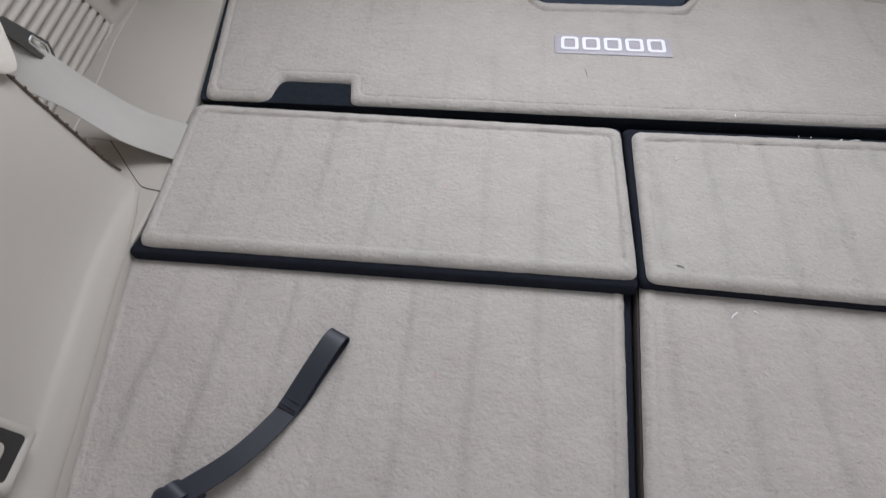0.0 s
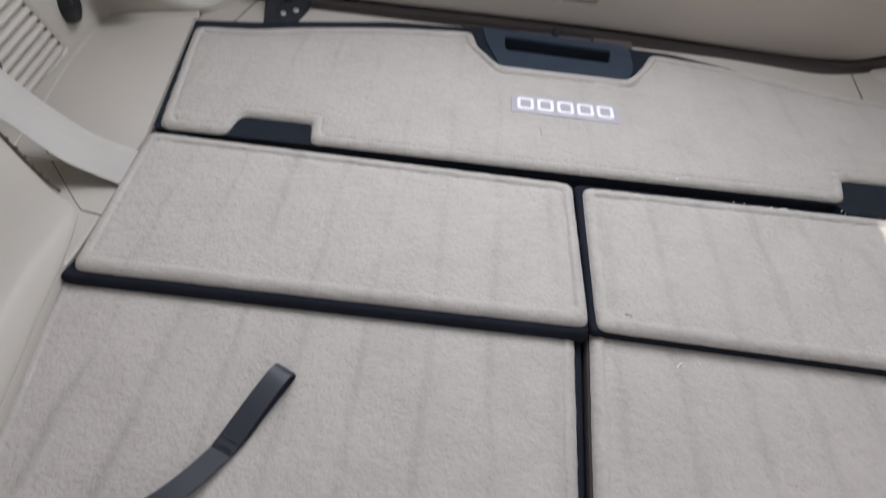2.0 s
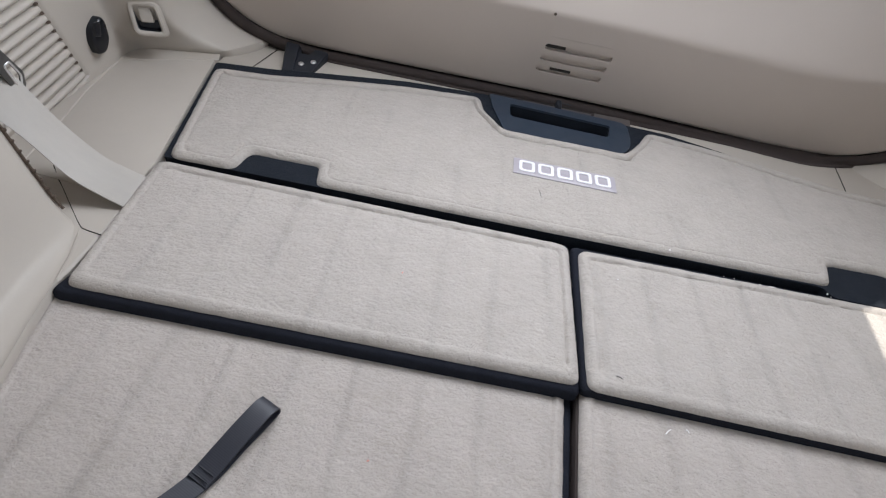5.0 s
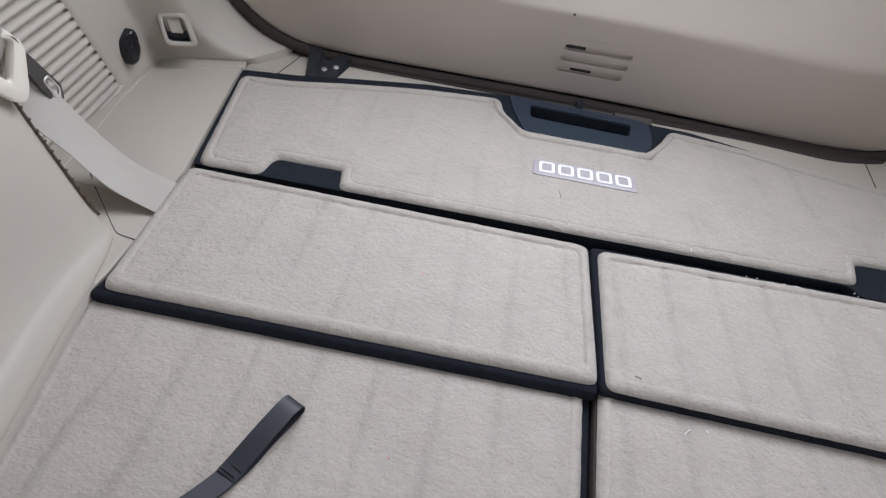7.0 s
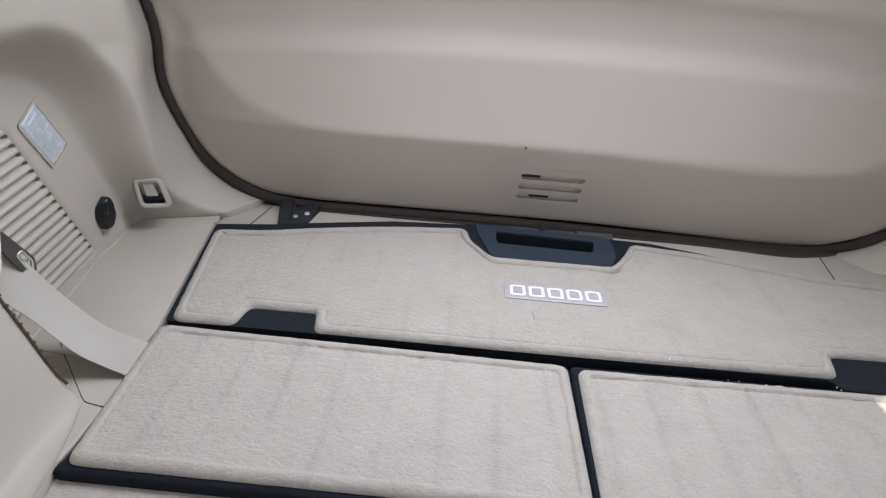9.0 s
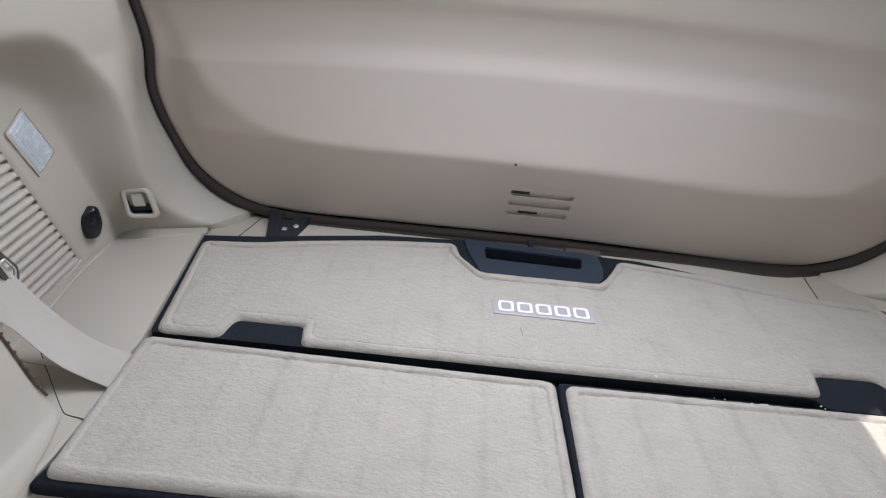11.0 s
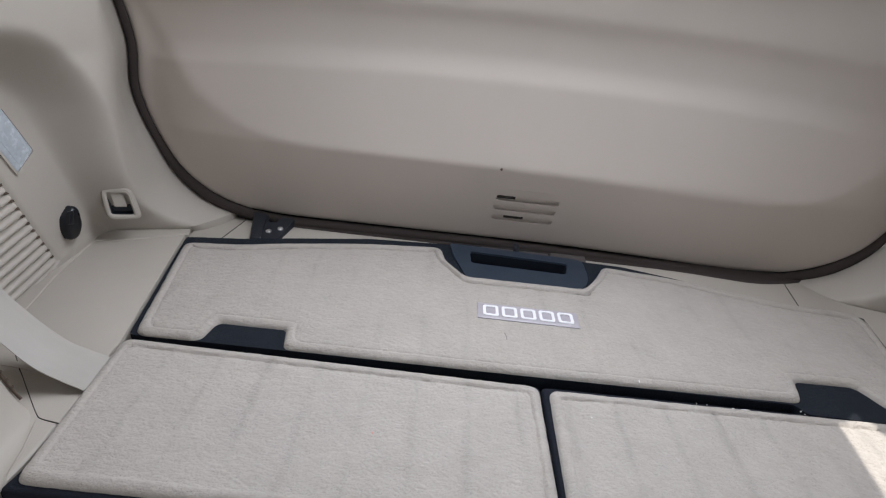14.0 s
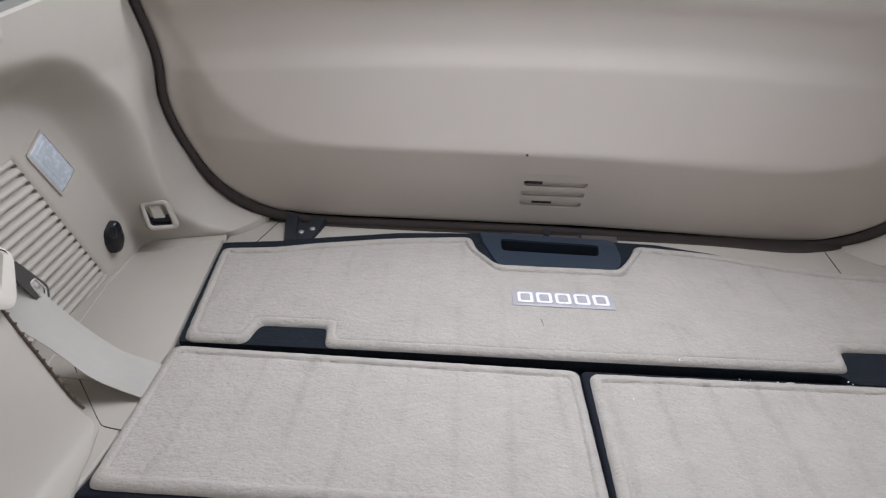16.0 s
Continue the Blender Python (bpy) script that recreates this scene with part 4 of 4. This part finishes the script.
part("side_cloth", slab([(-0.0255, -0.600), (-0.0190, -0.600), (0.0115, -0.176), (0.0040, -0.176)], 0.001, [(0, -0.06), (0, -0.0285), (0.001, -0.0262)]), M_RUBBER, other_back, "brown cloth side of the seat back")
# Added filler under the panels; its dark colour gives the gaps their shade.
base = thing("gap_filler", "added block below the carpet, dark for the shade in the gaps", "seat", "structure", at=(0, -0.3, -0.1))
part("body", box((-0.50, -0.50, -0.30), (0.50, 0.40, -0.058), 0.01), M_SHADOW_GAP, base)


# ---- seat belt ----
belt = thing("seat_belt", "pale grey seat belt webbing running through a cream guide", "seat belt", at=(-0.60, -0.04, 0.05))
way = [((-0.588, -0.152, 0.285), (0, 0.0225, 0.009)), ((-0.591, -0.1345, 0.241), (0, 0.0225, 0.009)), ((-0.594, -0.1225, 0.211), (0, 0.0225, 0.009)), ((-0.603, -0.1125, 0.187), (0, 0.0225, 0.009)),
       ((-0.617, -0.101, 0.164), (0, 0.0225, 0.009)), ((-0.636, -0.077, 0.136), (0, 0.024, 0.010)),
       ((-0.641, -0.051, 0.108), (0, 0.0265, 0.008)), ((-0.612, -0.041, 0.060), (0, 0.0285, -0.006)), ((-0.572, -0.042, 0.020), (0, 0.0285, -0.003)),
       ((-0.542, -0.042, 0.004), (0, 0.0285, -0.001)), ((-0.524, -0.042, -0.003), (0, 0.0285, 0)), ((-0.513, -0.042, -0.009), (0, 0.0285, 0))]
part("webbing", ribbon(smooth_path([a_ for a_, _ in way], 7), smooth_path([b_ for _, b_ in way], 7), 0.0018), M_BELT, belt)
in_wall = lambda x0: (lambda p: Vector((x0 + p[2], p[0], p[1])))
plate_ = [(-0.054, 0.150), (-0.028, 0.089), (-0.020, 0.083), (-0.013, 0.090), (-0.010, 0.105), (-0.040, 0.156)]
eye_hole = rounded([(-0.0325, 0.121), (-0.0245, 0.096), (-0.0190, 0.0925), (-0.0150, 0.104), (-0.0245, 0.123)], 0.003)
part("tongue", pierced(rounded(plate_, 0.004), [eye_hole], -0.0012, 0.0012, in_wall(-0.636)), M_DARK_STEEL, belt, "dark steel latch tongue")
rim_ = [(-0.6345, p.x, p.y) for p in eye_hole]
part("tongue_edge", tube(rim_ + rim_[:2], 0.0011, 6, ref=Vector((1, 0, 0))), M_CHROME, belt, "bright chrome tongue edge")
guide_poly = [(-0.166, 0.243), (-0.0940, 0.2095), (-0.0745, 0.186), (-0.0925, 0.1370), (-0.1070, 0.1375), (-0.1290, 0.1640), (-0.1275, 0.1785),
              (-0.1180, 0.1760), (-0.1060, 0.1590), (-0.0870, 0.1925), (-0.0980, 0.2000), (-0.170, 0.230)][::-1]
bm = slab(guide_poly, [0.004, 0.008, 0.004, 0.008, 0.004, 0.004, 0.008, 0.012, 0.014, 0.010, 0.010, 0.004], [(0.0035, -0.005), (0.001, -0.0042), (0, -0.002), (0, 0.002), (0.001, 0.0042), (0.0035, 0.005)])
for v in bm.verts:
    v.co = in_wall(-0.603)(v.co)
guide = part("guide", bm, M_CREAM, belt, "cream plastic belt guide")

# scalloped edge between the wheel arch and the belt pocket, its shadow put into the brown
beads = thing("scalloped_edge", "scalloped edge along the wheel arch rim, its shadow coloured brown", "edging", at=(-0.6, -0.095, 0.08))
rim = []
for i in range(19):
    t = i / 18
    dx = 0.016 + 0.066 * t
    z = table(dx, RISE[2:])
    rim.append(Vector((-(0.5525 + dx), -0.0968, z - 0.003)))
    if i > 1:
        bm = bmesh.new()
        bmesh.ops.create_icosphere(bm, subdivisions=2, radius=1)
        part("scallop", placed(bm, Matrix.Translation(rim[-1] + Vector((0.0006, 0.0004, 0.0006))) @ Matrix.Rotation(radians(60), 4, "Y") @ Matrix.Diagonal((0.0018, 0.0026, 0.0030, 1))), M_BROWN, beads)
part("cord", tube(smooth_path(rim, 2), 0.0018, 6), M_BROWN, beads)


# ---- pull strap on the folded seat ----
strap = thing("pull_strap", "knotted black ribbed webbing pull strap lying on the folded seat", "strap", at=(-0.33, -0.36, -0.02))
tip, mid_, low_, end_ = Vector((-0.2785, -0.273, -0.0165)), Vector((-0.309, -0.344, -0.0165)), Vector((-0.338, -0.391, -0.008)), Vector((-0.378, -0.4285, -0.002))
HALF = 0.0098
along = (tip - mid_).normalized()


def webbing(line, fixed_from):
    """A flat strip along a line; from the given point on it keeps the loop's own width direction."""
    sides = []
    for i in range(len(line)):
        d = along if i >= fixed_from else line[min(i + 1, len(line) - 1)] - line[max(i - 1, 0)]
        w = Vector((-d.y, d.x, 0)).normalized()
        sides.append((w + Vector((0, 0, 0.10 if i >= fixed_from else 0))).normalized() * -HALF)
    return ribbon(line, sides, 0.0016)


up = Vector((0, 0, 1))
half_way = (mid_ + tip) / 2
run = [end_, low_, mid_, half_way, tip - along * 0.004, tip + along * 0.0012 + up * 0.0035, tip - along * 0.001 + up * 0.0085, tip - along * 0.012 + up * 0.0108, half_way + up * 0.0082, mid_ + along * 0.008 + up * 0.0032, mid_ - along * 0.004 + up * 0.0022]
part("webbing", webbing(smooth_path(run, 6), 12), M_STRAP, strap)
for k in (-0.001, 0.0055):
    c = mid_ + along * k + Vector((0, 0, 0.0042))
    w = Vector((-along.y, along.x, 0)) * 0.0075
    part("stitch_row", tube([c - w, c + w], 0.0006, 6), M_BLACK, strap)
# the knot: a folded five-sided lump, a turn of webbing over it, and the loop of the loose end
lump = [(-0.3985, -0.4405), (-0.396, -0.4205), (-0.3775, -0.4170), (-0.3685, -0.4330), (-0.381, -0.4500)]
part("knot", slab(lump[::-1], 0.004, [(0.003, -0.020), (0, -0.015), (0, -0.007), (0.002, -0.002), (0.005, 0.0004), (0.009, 0.0010)]), M_STRAP, strap)
turn_ = smooth_path([(-0.3880, -0.4430, -0.010), (-0.3870, -0.4410, -0.001), (-0.3840, -0.4350, 0.0022), (-0.3770, -0.4240, 0.0016), (-0.3735, -0.4190, -0.003), (-0.3725, -0.4175, -0.010)], 5)
part("knot_turn", ribbon(turn_, [Vector((-0.0075, 0.0045, 0.0005))] * len(turn_), 0.0016), M_STRAP, strap)
tail = smooth_path([(-0.3760, -0.4330, -0.012), (-0.3690, -0.4315, -0.0065), (-0.3625, -0.4300, -0.0075), (-0.3590, -0.4290, -0.0125), (-0.3620, -0.4290, -0.0175), (-0.3700, -0.4300, -0.0185)], 5)
part("loose_end", ribbon(tail, [Vector((0.0015, 0.0088, 0.001))] * len(tail), 0.0017), M_STRAP, strap)


# ---- second-row parts below the seat edge ----
ROUND = [(0, -0.16), (-0.004, -0.12), (0, -0.095), (0.010, -0.083), (0.022, -0.079)]
for words, poly, r in (("beige seat cushion in the dark gap below the folded seat", [(-0.342, -0.552), (-0.328, -0.565), (-0.302, -0.572), (-0.262, -0.577), (-0.172, -0.570), (-0.172, -0.48), (-0.342, -0.48)], 0.008),
                       ("second beige cushion beside it below the folded seat", [(-0.165, -0.70), (0.10, -0.70), (0.10, -0.48), (-0.165, -0.48)], 0.02),
                       ("narrow edge of a beige cushion under the folded seat", [(-0.450, -0.545), (-0.390, -0.551), (-0.359, -0.553), (-0.347, -0.545), (-0.347, -0.48), (-0.450, -0.48)], 0.006)):
    cushion = thing("seat_cushion", words, "cushion", at=(poly[0][0], poly[0][1], -0.1), group="seat cushions")
    part("pad", slab(poly, r, ROUND), M_PLASTIC, cushion)
sill_in = thing("door_sill", "pale grey plastic step trim down in the footwell", "sill", at=(-0.42, -0.68, -0.2))
part("strip", slab([(-0.75, -0.90), (-0.30, -0.90), (-0.30, -0.590), (-0.75, -0.618)], 0.02, [(0, -0.36), (0, -0.21), (0.006, -0.201), (0.012, -0.20)]), M_WHITE, sill_in)

# lint on the carpet
flecks = [(0.132, 0.041, 0.0, 0.004, 80, M_SPECK), (0.090, -0.218, -0.0175, 0.009, 45, M_SPECK), (0.110, -0.2135, -0.0175, 0.004, -55, M_SPECK), (0.262, 0.0160, -0.0074, 0.012, 5, M_SPECK),
          (0.246, 0.0155, -0.0074, 0.006, 30, M_SPECK), (-0.194, -0.093, 0.0, 0.0025, 70, M_PINK), (-0.185, -0.302, -0.0205, 0.002, 30, M_PINK), (0.055, -0.035, 0.0, 0.0015, 20, M_SPECK),
          (-0.0375, 0.109, -0.0006, 0.016, -81, M_THREAD), (0.0405, -0.178, -0.0006, 0.007, -20, M_THREAD), (0.338, 0.024, -0.0072, 0.003, 40, M_SPECK)]
for k in range(3):
    flecks.append((0.02 + 0.38 * random.random(), 0.0185 + random.uniform(-0.002, 0.002), -0.0074, random.uniform(0.0006, 0.0012), random.uniform(0, 180), M_SPECK))
for x, y, z, l_, a, m in flecks:
    t = thing("lint", "tiny stray fibre lying on the cargo floor", "lint", at=(x, y, z), group="lint on the floor")
    part("fibre", placed(tube([(-l_ / 2, 0, 0), (0, 0.0004, 0.0006), (l_ / 2, 0, 0)], 0.0006, 6), pose(x, y, z + 0.0002, 0, 0, a)), m, t)
